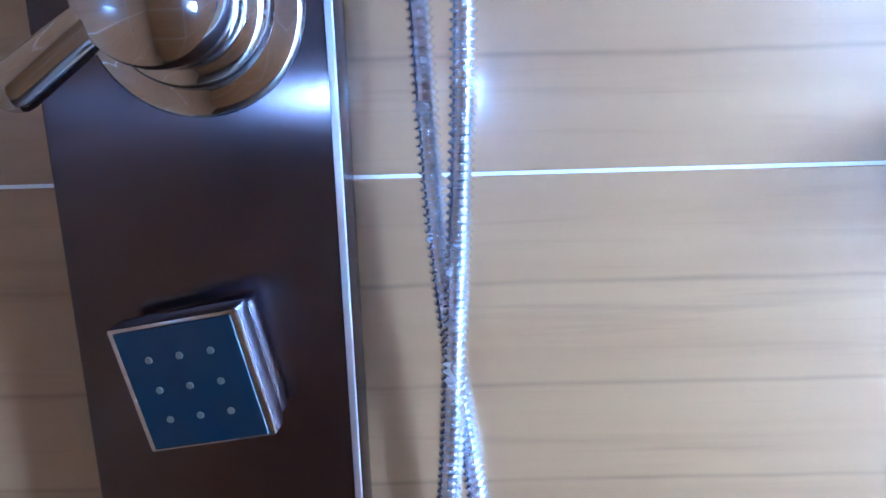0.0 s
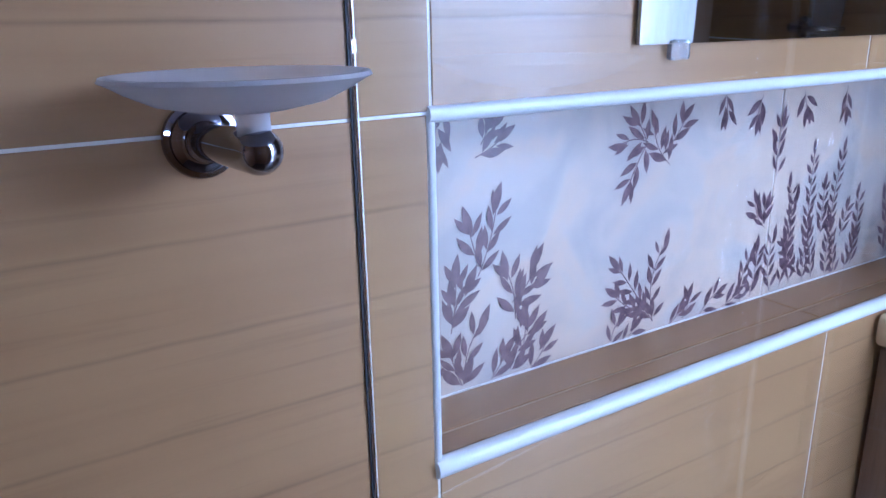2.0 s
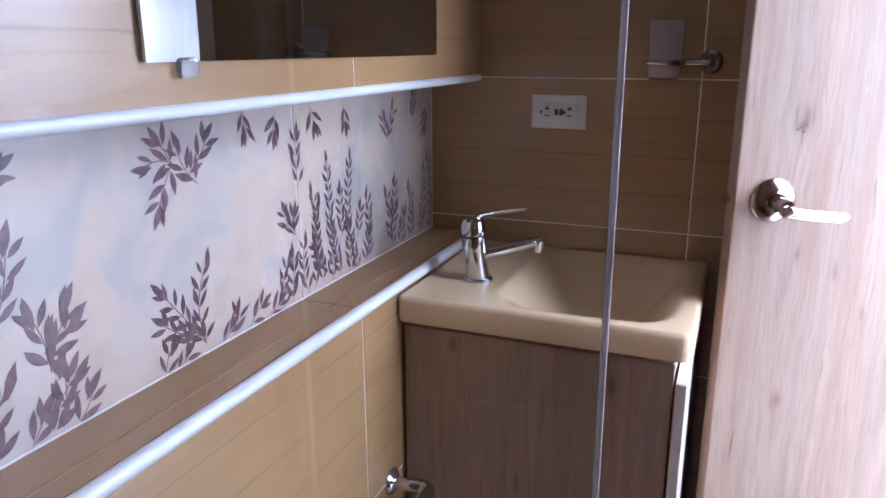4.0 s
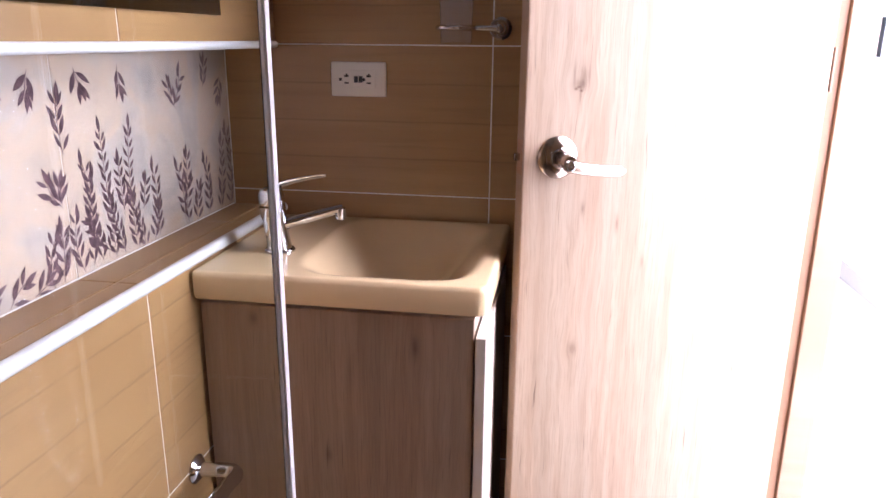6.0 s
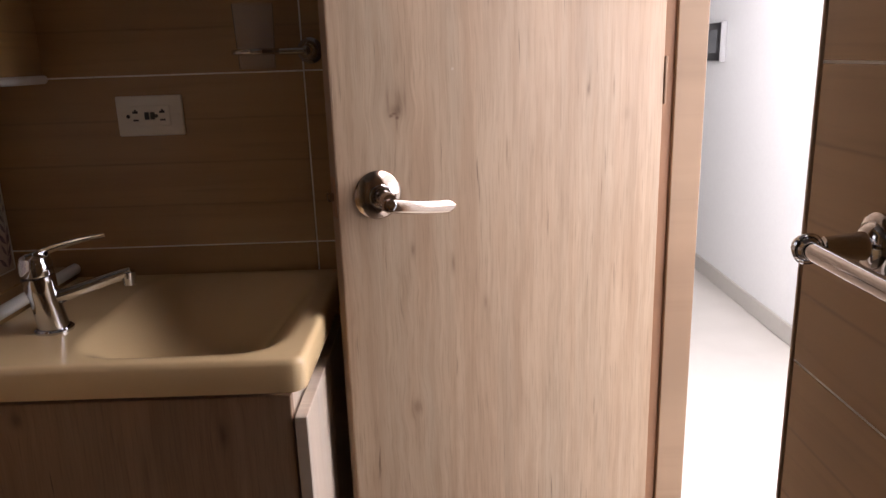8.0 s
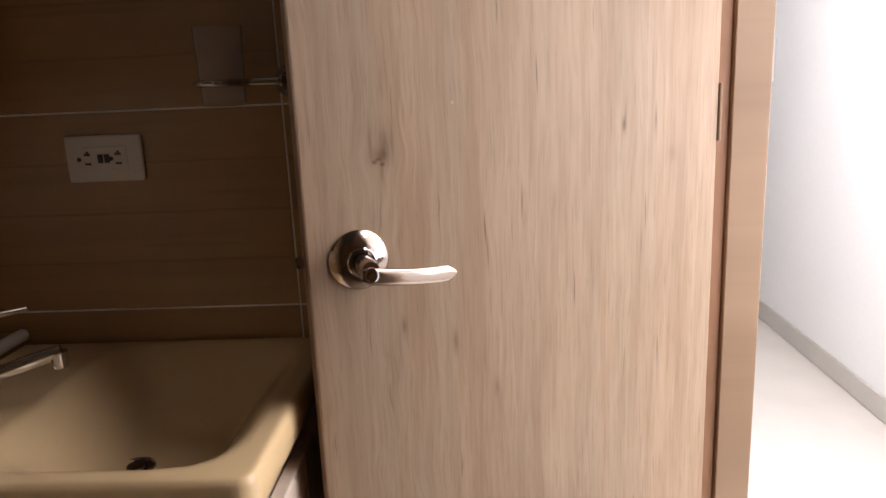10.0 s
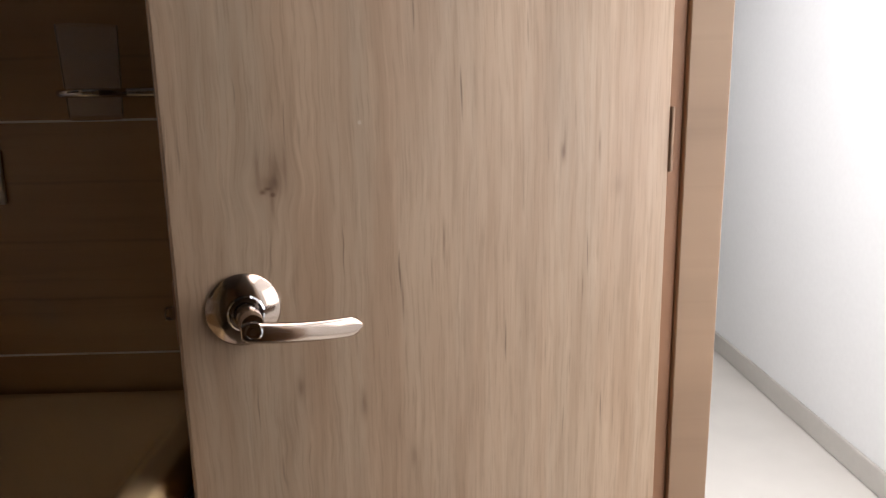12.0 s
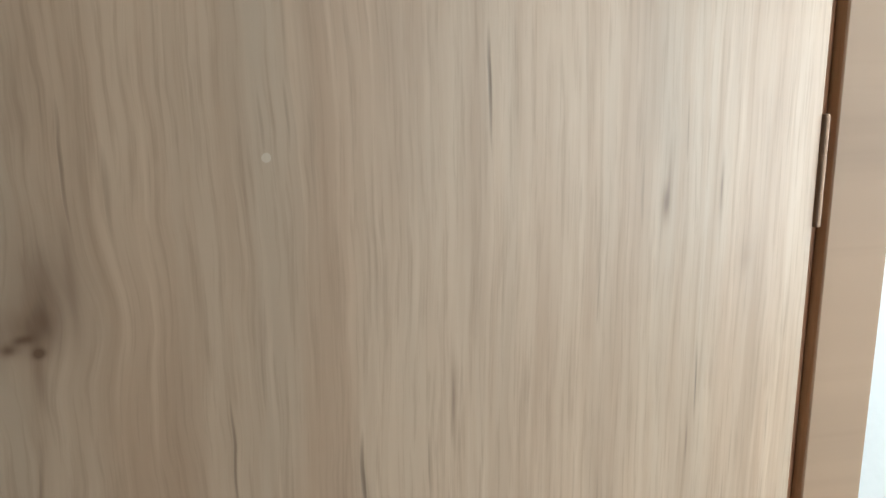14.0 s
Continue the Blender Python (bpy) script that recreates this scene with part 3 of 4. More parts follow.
BUSH_MID = [(0.402, 0.014, 0.419, 0.128), (0.402, 0.014, 0.326, 0.112), (0.391, 0.029, 0.323, 0.072), (0.326, -0.006, 0.345, 0.036), (0.34, -0.007, 0.373, 0.02), (0.458, 0.001, 0.472, 0.042), (0.497, 0.003, 0.54, 0.031), (0.427, -0.001, 0.462, 0.023), (0.544, 0.004, 0.58, 0.021), (0.584, 0.002, 0.602, 0.077), (0.605, 0.005, 0.612, 0.088), (0.624, 0.109, 0.595, 0.159), (0.617, 0.112, 0.625, 0.151)]
BUSH_RIGHT = [(0.675, 0.009, 0.672, 0.175), (0.699, 0.009, 0.695, 0.154), (0.732, 0.005, 0.724, 0.218), (0.757, 0.006, 0.731, 0.106), (0.793, 0.001, 0.801, 0.214), (0.82, -0.003, 0.79, 0.097), (0.846, 0.002, 0.857, 0.137), (0.863, 0.008, 0.866, 0.065), (0.721, 0.018, 0.674, 0.089), (0.767, 0.073, 0.762, 0.163), (0.821, 0.064, 0.833, 0.117), (0.652, 0.005, 0.65, 0.098)]
TOP_SPRAYS = [(0.082, 0.326, 0.072, 0.27), (0.117, 0.267, 0.157, 0.289), (0.124, 0.28, 0.137, 0.307), (0.372, 0.259, 0.338, 0.197), (0.372, 0.259, 0.32, 0.257), (0.372, 0.255, 0.347, 0.294), (0.396, 0.238, 0.441, 0.29), (0.414, 0.226, 0.38, 0.284), (0.589, 0.302, 0.581, 0.26), (0.509, 0.312, 0.514, 0.274), (0.682, 0.302, 0.697, 0.265), (0.788, 0.302, 0.792, 0.256), (0.638, 0.183, 0.639, 0.271)]
FAR_RIGHT = [(.955, .015, .935, .125), (.965, .005, .985, .09), (.955, .22, .935, .27), (.945, .225, .975, .29), (1.0, .0, 1.02, .07), (.965, .06, .975, .14), (1.05, .005, 1.04, .12), (1.10, .0, 1.12, .15), (1.145, .0, 1.14, .17), (1.06, .25, 1.07, .305), (1.135, .27, 1.12, .22)]
_rnd = random.Random(7)
for x0, x1 in ((0.0, 0.634), (0.634, 1.167)):
    me = bx((x0 + 0.0008, -G, 0.001), (x1 - 0.0008, 0.002, NZ1 - NZ0 - 0.003), 0.0008, 1)
    part("decor_tile", me, M_DECOR, niche_print)
_bm = bmesh.new()
for group, size in ((BUSH_LEFT, 1.30), (BUSH_MID, 1.08), (BUSH_RIGHT, 0.95), (TOP_SPRAYS, 1.12), (FAR_RIGHT, 1.05)):
    for x0, z0, x1, z1 in group:
        sprig(_bm, x0, z0, x1, z1, size, _rnd)
part("leaf_print", _bm, M_LEAF, niche_print, "mauve printed leaf sprigs", kind="stuff")

# ---- mirror on the north wall ----
mirror = thing("wall_mirror", -0.595, 0.0, 1.247, "frameless rectangular mirror clipped to the tiled wall", "mirror")
_g = bmesh.new()
_rings = [[_g.verts.new((sx * (0.346 - inn), y, 0.35 + sz * (0.35 - inn))) for sx, sz in ((-1, -1), (1, -1), (1, 1), (-1, 1))] for inn, y in ((0.0, -0.0025), (0.0, -0.0070), (0.024, -0.0075))]
for _a, _b in zip(_rings, _rings[1:]):
    for _i in range(4):
        _g.faces.new((_a[_i], _a[(_i + 1) % 4], _b[(_i + 1) % 4], _b[_i]))
_g.faces.new(_rings[-1])
_g.faces.new(_rings[0][::-1])
part("mirror_glass", _g, M_MIRROR, mirror, "mirror glass with a bevelled border")
part("backing", bx((-0.345, -0.0023, 0.001), (0.345, -0.0003, 0.699)), M_BLACK, mirror)
_c = bx((-0.303, -0.0115, -0.016), (-0.279, -0.0005, 0.004), 0.003, 2)
lathe([(0.0045, 0), (0.0045, 0.002), (0, 0.003)], (-0.291, -0.0115, -0.009), (0, -1, 0), 12, _c)
part("clip", _c, M_CLIP, mirror, "clear plastic mirror clip", True)

# ---- socket on the east wall ----
plate = thing("wall_socket", 0.0, -0.173, 1.133, "ivory double wall socket in a wide plate on the tiled wall", "socket")
part("cover_plate", bx((-0.0065, -0.057, -0.034), (-0.0002, 0.057, 0.034), 0.003, 3), M_PLATE, plate, smooth=True)
part("socket_face", bx((-0.0085, -0.035, -0.0175), (-0.006, 0.035, 0.0175), 0.0012, 2), M_PLATE, plate)
for cy in (-0.023, 0.023):
    for z0, z1, w in ((0.0045, 0.0085, 0.0045), (-0.0085, -0.0055, 0.0045)):
        part("slot", bx((-0.0092, cy - w + 0.001, z0), (-0.0084, cy + w + 0.001, z1)), M_BLACK, plate)
    part("slot", bx((-0.0092, cy - 0.0012, 0.0085), (-0.0084, cy + 0.0022, 0.0112)), M_BLACK, plate)
    part("earth_hole", lathe([(0, 0), (0.0032, 0), (0.0032, 0.001), (0, 0.001)], (-0.0083, cy + (0.0135 if cy > 0 else 0.0115), -0.0002), (-1, 0, 0), 12), M_BLACK, plate)
for cy in (-0.0055, 0.0045):
    part("test_button", bx((-0.0105, cy - 0.0038, -0.006), (-0.0084, cy + 0.0038, 0.0065), 0.0006, 1), M_BLACK, plate)
for cy in (-0.049, 0.049):
    part("screw", lathe([(0.0028, 0), (0.0024, 0.001), (0, 0.0013)], (-0.0063, cy, 0), (-1, 0, 0), 12), M_PLATE, plate)

# ---- basin ----
BX0, BX1, BY0, BY1, BZ = -0.418, -0.010, -0.487, -0.006, 0.850
basin = thing("washbasin", -0.21, -0.25, 0.795, "cream moulded washbasin with a wide sloping bowl on a vanity cabinet", "sink")


def basin_mesh():
    bm = bmesh.new()
    nx, ny = 56, 64
    cx, cy, hx, hy = -0.207, -0.306, 0.188, 0.150

    def height(x, y):
        q = (abs((x - cx) / hx) ** 5.0 + abs((y - cy) / hy) ** 5.0) ** (1 / 5.0)
        t = min(1.0, max(0.0, (1.0 - q) / 0.72))
        s = t * t * (3 - 2 * t)
        z = BZ - 0.098 * (0.55 * s + 0.45 * min(1, t * 1.2)) if q < 1 else BZ
        return z

    def rounding(x, y):
        e = min(x - BX0, BX1 - x + 0.02, y - BY0, BY1 - y + 0.02)
        r = 0.009
        if e < r:
            k = (r - max(e, 0)) / r
            return -r * (1 - math.sqrt(max(0.0, 1 - k * k)))
        return 0.0

    def bulge(x, y):
        # corners rounded in plan
        r = 0.022
        for ax, ay in ((BX0 + r, BY0 + r),):
            if x < ax and y < ay:
                v = Vector((x - ax, y - ay))
                m = max(abs(v.x), abs(v.y))
                if v.length > 0:
                    v = v.normalized() * m
                return ax + v.x, ay + v.y
        return x, y

    def spread(i, n, lo, hi):
        t = i / n
        if t < 0.08:
            t = t * 0.45
        elif t > 0.92:
            t = 1 - (1 - t) * 0.45
        else:
            t = 0.036 + (t - 0.08) / 0.84 * 0.928
        return lo + (hi - lo) * t

    top = {}
    for i in range(nx + 1):
        for j in range(ny + 1):
            x, y = spread(i, nx, BX0, BX1), spread(j, ny, BY0, BY1)
            z = height(x, y) + rounding(x, y)
            px, py = bulge(x, y)
            top[i, j] = bm.verts.new((px + 0.21, py + 0.25, z - 0.795))
    for i in range(nx):
        for j in range(ny):
            bm.faces.new((top[i, j], top[i + 1, j], top[i + 1, j + 1], top[i, j + 1]))
    ring = [(i, 0) for i in range(nx)] + [(nx, j) for j in range(ny)] + [(i, ny) for i in range(nx, 0, -1)] + [(0, j) for j in range(ny, 0, -1)]
    prev = [top[k] for k in ring]
    for dz, inn in ((-0.030, 0.0), (-0.038, 0.002), (-0.0405, 0.006), (-0.0405, 0.03), (-0.12, 0.09)):
        cur = []
        for k in ring:
            c = top[k].co
            v = Vector((0 - c.x, 0.003 - c.y))
            v = Vector((math.copysign(min(1, abs(v.x) / 0.19) ** 6, v.x), math.copysign(min(1, abs(v.y) / 0.225) ** 6, v.y)))
            cur.append(bm.verts.new((c.x + v.x * inn, c.y + v.y * inn, BZ - 0.795 - 0.013 + dz + 0.013 - 0.008)))
        for a in range(len(ring)):
            b = (a + 1) % len(ring)
            bm.faces.new((prev[a], prev[b], cur[b], cur[a]))
        prev = cur
    return bm


part("bowl", basin_mesh(), M_CREAM, basin, "glossy cream moulded bowl and rim", True)
part("drain", lathe([(0, 0.0035), (0.012, 0.0035), (0.013, 0.001), (0.020, 0.001), (0.0225, 0.003), (0.024, 0.0)], (-0.006, -0.014, BZ - 0.0975 - 0.795), (0, 0, 1), 28), M_SHADECHROME, basin, "dark chrome drain", True)

# ---- tap ----
tap = thing("basin_tap", -0.278, -0.100, BZ, "chrome single-lever mixer tap on the basin's deck", "tap")
way = Vector((0.042, -0.100, 0)).normalized()
part("tap_base", lathe([(0.0, 0), (0.0265, 0), (0.0265, 0.003), (0.024, 0.0055), (0.0, 0.0055)], (0, 0, 0), (0, 0, 1), 32), M_CHROME, tap, smooth=True)
part("tap_body", lathe([(0.0, 0.004), (0.0215, 0.004), (0.0205, 0.020), (0.0195, 0.045), (0.021, 0.062), (0.0225, 0.078), (0.0225, 0.083), (0.0, 0.083)], (0, 0, 0), (-way.x * 0.12, -way.y * 0.12, 1), 32), M_CHROME, tap, smooth=True)
_top = Vector((-way.x * 0.010, -way.y * 0.010, 0.085))
part("cartridge_dome", lathe([(0.0, 0), (0.0215, 0), (0.0222, 0.003), (0.0222, 0.016), (0.019, 0.026), (0.010, 0.031), (0, 0.032)], _top, (0, 0, 1), 32), M_CHROME, tap, smooth=True)
_sp = spline([way * 0.010 + Vector((0, 0, 0.048)), way * 0.045 + Vector((0, 0, 0.056)), way * 0.085 + Vector((0, 0, 0.066)), way * 0.112 + Vector((0, 0, 0.072))], 8)
part("spout", sweep(_sp, lambda d: 0.0135 - 0.035 * d, 18, squash=(0.8, 1.0)), M_CHROME, tap, smooth=True)
part("aerator", rod(way * 0.108 + Vector((0, 0, 0.073)), way * 0.108 + Vector((0, 0, 0.052)), 0.0105, 0.0095), M_CHROME, tap, smooth=True)
_lv = spline([_top + Vector((0, 0, 0.024)) - way * 0.008, _top + Vector((0, 0, 0.034)) + way * 0.02, _top + way * 0.058 + Vector((0, 0, 0.042)), _top + way * 0.094 + Vector((0, 0, 0.046))], 8)
part("lever", sweep(_lv, lambda d: 0.012 - 0.055 * d, 14, squash=(0.32, 1.0)), M_CHROME, tap, smooth=True)

# ---- vanity cabinet ----
CZ = 0.795
cabinet = thing("vanity_cabinet", -0.20, -0.24, 0.0, "smoky oak laminate vanity cabinet with a pale front under the basin", "cabinet")
_cx0, _cx1, _cy0, _cy1 = -0.203, 0.19, -0.222, 0.232


def board(name, a, b, mt, label="", turn=0, shift=(0, 0, 0)):
    """A board whose local x runs across its wide face."""
    ob = part(name, bx(a, b, 0.0012, 1), mt, cabinet, label)
    return ob


_side = part("side_panel", bx((0, -0.0075, 0), (_cy1 - _cy0, 0.0075, CZ - 0.082), 0.001, 1), M_CABINET, cabinet)
_side.matrix_basis = pose(_cx0 + 0.0075, _cy1, 0.08, 0, 0, -90)
_side2 = part("side_panel", bx((0, -0.0075, 0), (_cy1 - _cy0, 0.0075, CZ - 0.082), 0.001, 1), M_CABINET, cabinet)
_side2.matrix_basis = pose(_cx1 - 0.0075, _cy1, 0.08, 0, 0, -90)
board("bottom_panel", (_cx0 + 0.016, _cy0 + 0.001, 0.081), (_cx1 - 0.016, _cy1, 0.096), M_CABINET)
board("back_panel", (_cx0 + 0.016, _cy1 - 0.008, 0.097), (_cx1 - 0.016, _cy1, CZ - 0.02), M_CABINET)
board("plinth", (_cx0 + 0.02, _cy0 + 0.04, 0.0), (_cx1 - 0.01, _cy1 - 0.002, 0.080), M_CABINET)
for a, b in ((_cx0 - 0.002, -0.008), (-0.005, _cx1)):
    d = part("door", bx((a, _cy0 - 0.020, 0.085), (b, _cy0 - 0.003, CZ - 0.032), 0.0012, 1), M_CABFRONT, cabinet, "pale laminate cabinet door")
part("top_rail", bx((_cx0 + 0.016, _cy0 + 0.001, CZ - 0.06), (_cx1 - 0.016, _cy0 + 0.016, CZ - 0.004)), M_CABFRONT, cabinet)

# ---- tumbler holder on the east wall ----
cup = thing("tumbler_holder", 0.0, -0.455, 1.232, "chrome ring holder with a frosted glass tumbler on the tiled wall", "cup holder")
part("wall_flange", lathe([(0, 0), (0.0215, 0), (0.0215, 0.003), (0.017, 0.007), (0.0125, 0.012), (0.0115, 0.020), (0, 0.020)], (0, 0, 0), (-1, 0, 0), 32), M_CHROME, cup, smooth=True)
part("neck", rod((-0.015, 0, 0), (-0.052, 0, 0), 0.0085, 0.0105, 24, None, 0.0105), M_CHROME, cup, smooth=True)
_r = Vector((-0.056, 0.078, 0))
part("ring", sweep([_r + Vector((math.cos(w) * 0.0345, math.sin(w) * 0.0345, 0)) for w in [2 * math.pi * i / 48 for i in range(49)]], 0.0048, 12), M_CHROME, cup, smooth=True)
part("link_rod", rod((-0.050, 0.002, 0), (-0.055, 0.046, 0), 0.0062, 0.0052), M_CHROME, cup, smooth=True)
tumbler = part("tumbler", lathe([(0, -0.030), (0.027, -0.030), (0.0288, -0.027), (0.0325, 0.072), (0.0325, 0.074), (0.0310, 0.074), (0.0272, -0.025), (0, -0.025)], _r, (0, 0, 1), 40), M_TUMBLER, cup, "frosted glass tumbler", True)
tumbler.visible_shadow = False

# ---- bathroom door, standing open ----
A = math.degrees(math.atan2(0.927, -0.374))
door = thing("bathroom_door", -0.049, -1.040, 0.012, "oak laminate bathroom door standing open beside the washbasin", "door", A)
LW = 0.559
leaf = part("door_leaf", bx((0.0, -0.035, 0.0), (LW, 0.0, 2.020), 0.0015, 2), M_DOOR, door)
leaf.location = (0, 0, 0)
part("edge_band", bx((LW, -0.0345, 0.001), (LW + 0.0008, -0.0005, 2.019)), M_JAMB, door)
KU, KZ = 0.500, 1.025 - 0.012
handle = new("door_handle")
handle.parent = door
handle.location = (KU, 0, KZ)
tagged(handle, "satin nickel lever handle on a round rose")
part("rose", lathe([(0, 0), (0.0355, 0), (0.0355, 0.0018), (0.0335, 0.0040), (0.0165, 0.0125), (0, 0.0125)], (0, 0.0002, 0), (0, 1, 0), 48), M_SATIN, handle, "conical satin rose", True)
part("collar", lathe([(0.0165, 0.011), (0.0175, 0.0125), (0.0175, 0.0165), (0.016, 0.0175), (0.0135, 0.0172), (0.0135, 0.014), (0, 0.014)], (0, 0, 0), (0, 1, 0), 36), M_CHROME, handle, smooth=True)
part("neck", lathe([(0.0118, 0.012), (0.0112, 0.028), (0.0112, 0.050), (0.0098, 0.056), (0.0, 0.056)], (0, 0, 0), (0, 1, 0), 32), M_SATIN, handle, smooth=True)


def blade():
    bm = bmesh.new()
    rings = []
    n = 22
    for i in range(n + 1):
        t = i / n
        x = 0.010 - 0.117 * t
        y = 0.0545 - 0.003 * t - 0.019 * t * t
        z = -0.005 - 0.024 * t + 0.008 * t * t
        hh = 0.0106 - 0.0008 * math.sin(t * math.pi * 0.9)
        if t > 0.88:
            hh *= math.sqrt(max(0.05, 1 - ((t - 0.88) / 0.12) ** 2 * 0.93))
        if i == 0:
            hh *= 0.72
        th = 0.0058 - 0.0030 * t
        rings.append([bm.verts.new((x, y + th * math.sin(w) , z + hh * math.copysign(abs(math.cos(w)) ** 0.7, math.cos(w)))) for w in [2 * math.pi * k / 20 for k in range(20)]])
    for a, b in zip(rings, rings[1:]):
        for i in range(20):
            bm.faces.new((a[i], a[(i + 1) % 20], b[(i + 1) % 20], b[i]))
    bm.faces.new(rings[0][::-1])
    bm.faces.new(rings[-1])
    return bm


part("lever", blade(), M_SATIN, handle, smooth=True)
part("lock_button", lathe([(0.0082, 0.0), (0.0082, 0.0025), (0.0066, 0.003), (0.0062, 0.0012), (0.0036, 0.0012), (0.0034, 0.0022), (0, 0.0024)], (0.0, 0.0580, -0.005), (0, 1, 0), 28), M_CHROME, handle, "chrome privacy button", True)
part("latch_plate", bx((LW + 0.0006, -0.029, KZ - 0.029), (LW + 0.0022, -0.006, KZ + 0.029), 0.0006, 1), M_JAMBDARK, door, "dark latch plate")
_l = bmesh.new()
bx((LW + 0.001, -0.0245, KZ - 0.0065), (LW + 0.0120, -0.0135, KZ + 0.0065), 0.003, 2, _l)
part("latch_bolt", _l, M_CHROME, door, "chrome latch bolt", True)
for hz in (0.22, 1.154, 1.80):
    _h = rod((-0.0030, 0.0002, hz - 0.038), (-0.0030, 0.0002, hz + 0.038), 0.0026, None, 14)
    for k in range(3):
        rod((-0.0030, 0.0002, hz - 0.038 + k * 0.0255), (-0.0030, 0.0002, hz - 0.0145 + k * 0.0255), 0.0029, None, 14, _h)
    part("hinge", _h, M_HINGE, door, "small steel hinge", True)

# door frame: right jamb with its rebate, left jamb, head
frame_ob = thing("door_frame", -0.30, SY - 0.05, 0.0, "oak laminate door frame around the bathroom doorway", "door frame")
_o = Vector((0.30, -(SY - 0.05), 0))


def jamb(name, a, b, mt, label=""):
    ob = part(name, bx(Vector(a) + _o, Vector(b) + _o, 0.0012, 1), mt, frame_ob, label)
    return ob


jamb("hinge_jamb", (-0.030, SY - WT - 0.0045, 0.0), (0.004, SY - 0.038, HEAD), M_JAMB)
jamb("rebate", (-0.019, SY - 0.0375, 0.0), (0.004, SY + 0.0, HEAD), M_JAMBDARK, "dark rebate behind the hinges")
jamb("strike_jamb", (DX0 - 0.006, SY - WT - 0.0045, 0.0), (DX0, SY + 0.0012, HEAD), M_JAMB)
jamb("head_jamb", (DX0 - 0.006, SY - WT - 0.0045, HEAD + 0.001), (0.004, SY + 0.002, HEAD + 0.034), M_JAMB)

# ---- towel bar on the south wall ----
bar = thing("towel_bar", -0.697, SY, 1.054, "chrome towel bar on round posts on the tiled wall", "towel bar")
for n, x in enumerate((0.0, -0.46)):
    post = lathe([(0, 0), (0.0275, 0), (0.0275, 0.0025), (0.0255, 0.0045), (0.0205, 0.0055), (0.0195, 0.0085), (0.0155, 0.0120), (0.0125, 0.013), (0.0115, 0.020), (0.0085, 0.046), (0.0, 0.046)], (x, 0, 0), (0, 1, 0), 36)
    part("post", post, M_CHROME, bar, smooth=True)
    ball = lathe([(0.0115 * math.sin(a), -0.0115 * math.cos(a)) for a in [math.pi * i / 14 for i in range(15)]], (x, 0.060, 0), (1, 0, 0), 24)
    lathe([(0.0125, -0.002), (0.0135, 0.0), (0.0125, 0.002)], (x - 0.004, 0.060, 0), (1, 0, 0), 24, ball)
    part("end_ball", ball, M_CHROME, bar, smooth=True)
part("rail", rod((-0.008, 0.060, 0), (-0.452, 0.060, 0), 0.0078, None, 24), M_CHROME, bar, smooth=True)

# ---- paper holder low on the north wall ----
ph = thing("paper_holder", -0.452, 0.0, 0.510, "chrome paper holder low on the tiled wall beside the vanity", "toilet paper holder")
part("wall_flange", lathe([(0, 0), (0.025, 0), (0.025, 0.003), (0.020, 0.007), (0.013, 0.012), (0, 0.012)], (0, 0, 0), (0, -1, 0), 32), M_CHROME, ph, smooth=True)
_p = spline([(0, -0.008, 0), (0.004, -0.035, 0.0), (0.008, -0.062, -0.002), (-0.006, -0.074, -0.002), (-0.03, -0.074, 0), (-0.09, -0.074, 0.002), (-0.150, -0.074, 0.004)], 8)
part("arm", sweep(_p, 0.0120, 18), M_CHROME, ph, smooth=True)

# ---- soap dish on the north wall ----
dish = thing("soap_dish", -1.356, 0.0, 1.196, "frosted glass soap dish on a chrome shower holder coloured as in shade", "soap dish")
part("wall_flange", lathe([(0, 0), (0.0265, 0), (0.0272, 0.0015), (0.0262, 0.0035), (0.0225, 0.0045), (0.0218, 0.0085), (0.0165, 0.0130), (0.0145, 0.0135), (0.0140, 0.0165), (0, 0.0165)], (0, 0, 0), (0, -1, 0), 40), M_SHADECHROME, dish, smooth=True)
part("arm", rod((0.001, -0.014, 0), (0.014, -0.106, 0.003), 0.0122, 0.0145, 28, None, 0.0143), M_SHADECHROME, dish, smooth=True)
part("dish_stem", lathe([(0, 0.008), (0.0102, 0.008), (0.0102, 0.026), (0, 0.026)], (0.011, -0.088, 0.003), (0, 0, 1), 28), M_FROST, dish, smooth=True)
_prof = [(a * 0.915, b) for a, b in [(0, 0.0255), (0.030, 0.0265), (0.055, 0.0315), (0.071, 0.0385), (0.079, 0.0430), (0.0845, 0.0455), (0.083, 0.0478), (0.079, 0.0480), (0.070, 0.0440), (0.054, 0.0370), (0.030, 0.0325), (0, 0.0318)]]
_d = lathe(_prof, (0.006, -0.087, 0.001), (0, 0, 1), 56)
part("dish_bowl", _d, M_FROST, dish, "shallow frosted glass bowl", True)

# ---- shower screen ----
screen = thing("shower_screen", -1.2375, 0.0, 0.0, "clear glass shower screen held in a slim metal wall profile", "shower screen", 3.7)
_g = bx((-0.0028, -0.4795, 0.08), (0.0028, -0.0037, 1.98))
g = part("glass_pane", _g, M_GLASS, screen)
g.visible_shadow = False
part("pane_edge", bx((-0.0030, -0.4820, 0.08), (0.0030, -0.4797, 1.98), 0.0008, 1), M_GLASSEDGE, screen, "polished green-white pane edge")
part("wall_profile", bx((-0.0030, -0.0035, 0.08), (0.0046, -0.0002, 1.98), 0.001, 1), M_ALU, screen)
part("seal", bx((-0.0050, -0.0016, 0.08), (-0.0032, -0.0002, 1.98)), M_DARKGAP, screen)
part("floor_profile", bx((-0.008, -0.480, 0.0), (0.008, -0.002, 0.079), 0.001, 1), M_SATIN, screen)

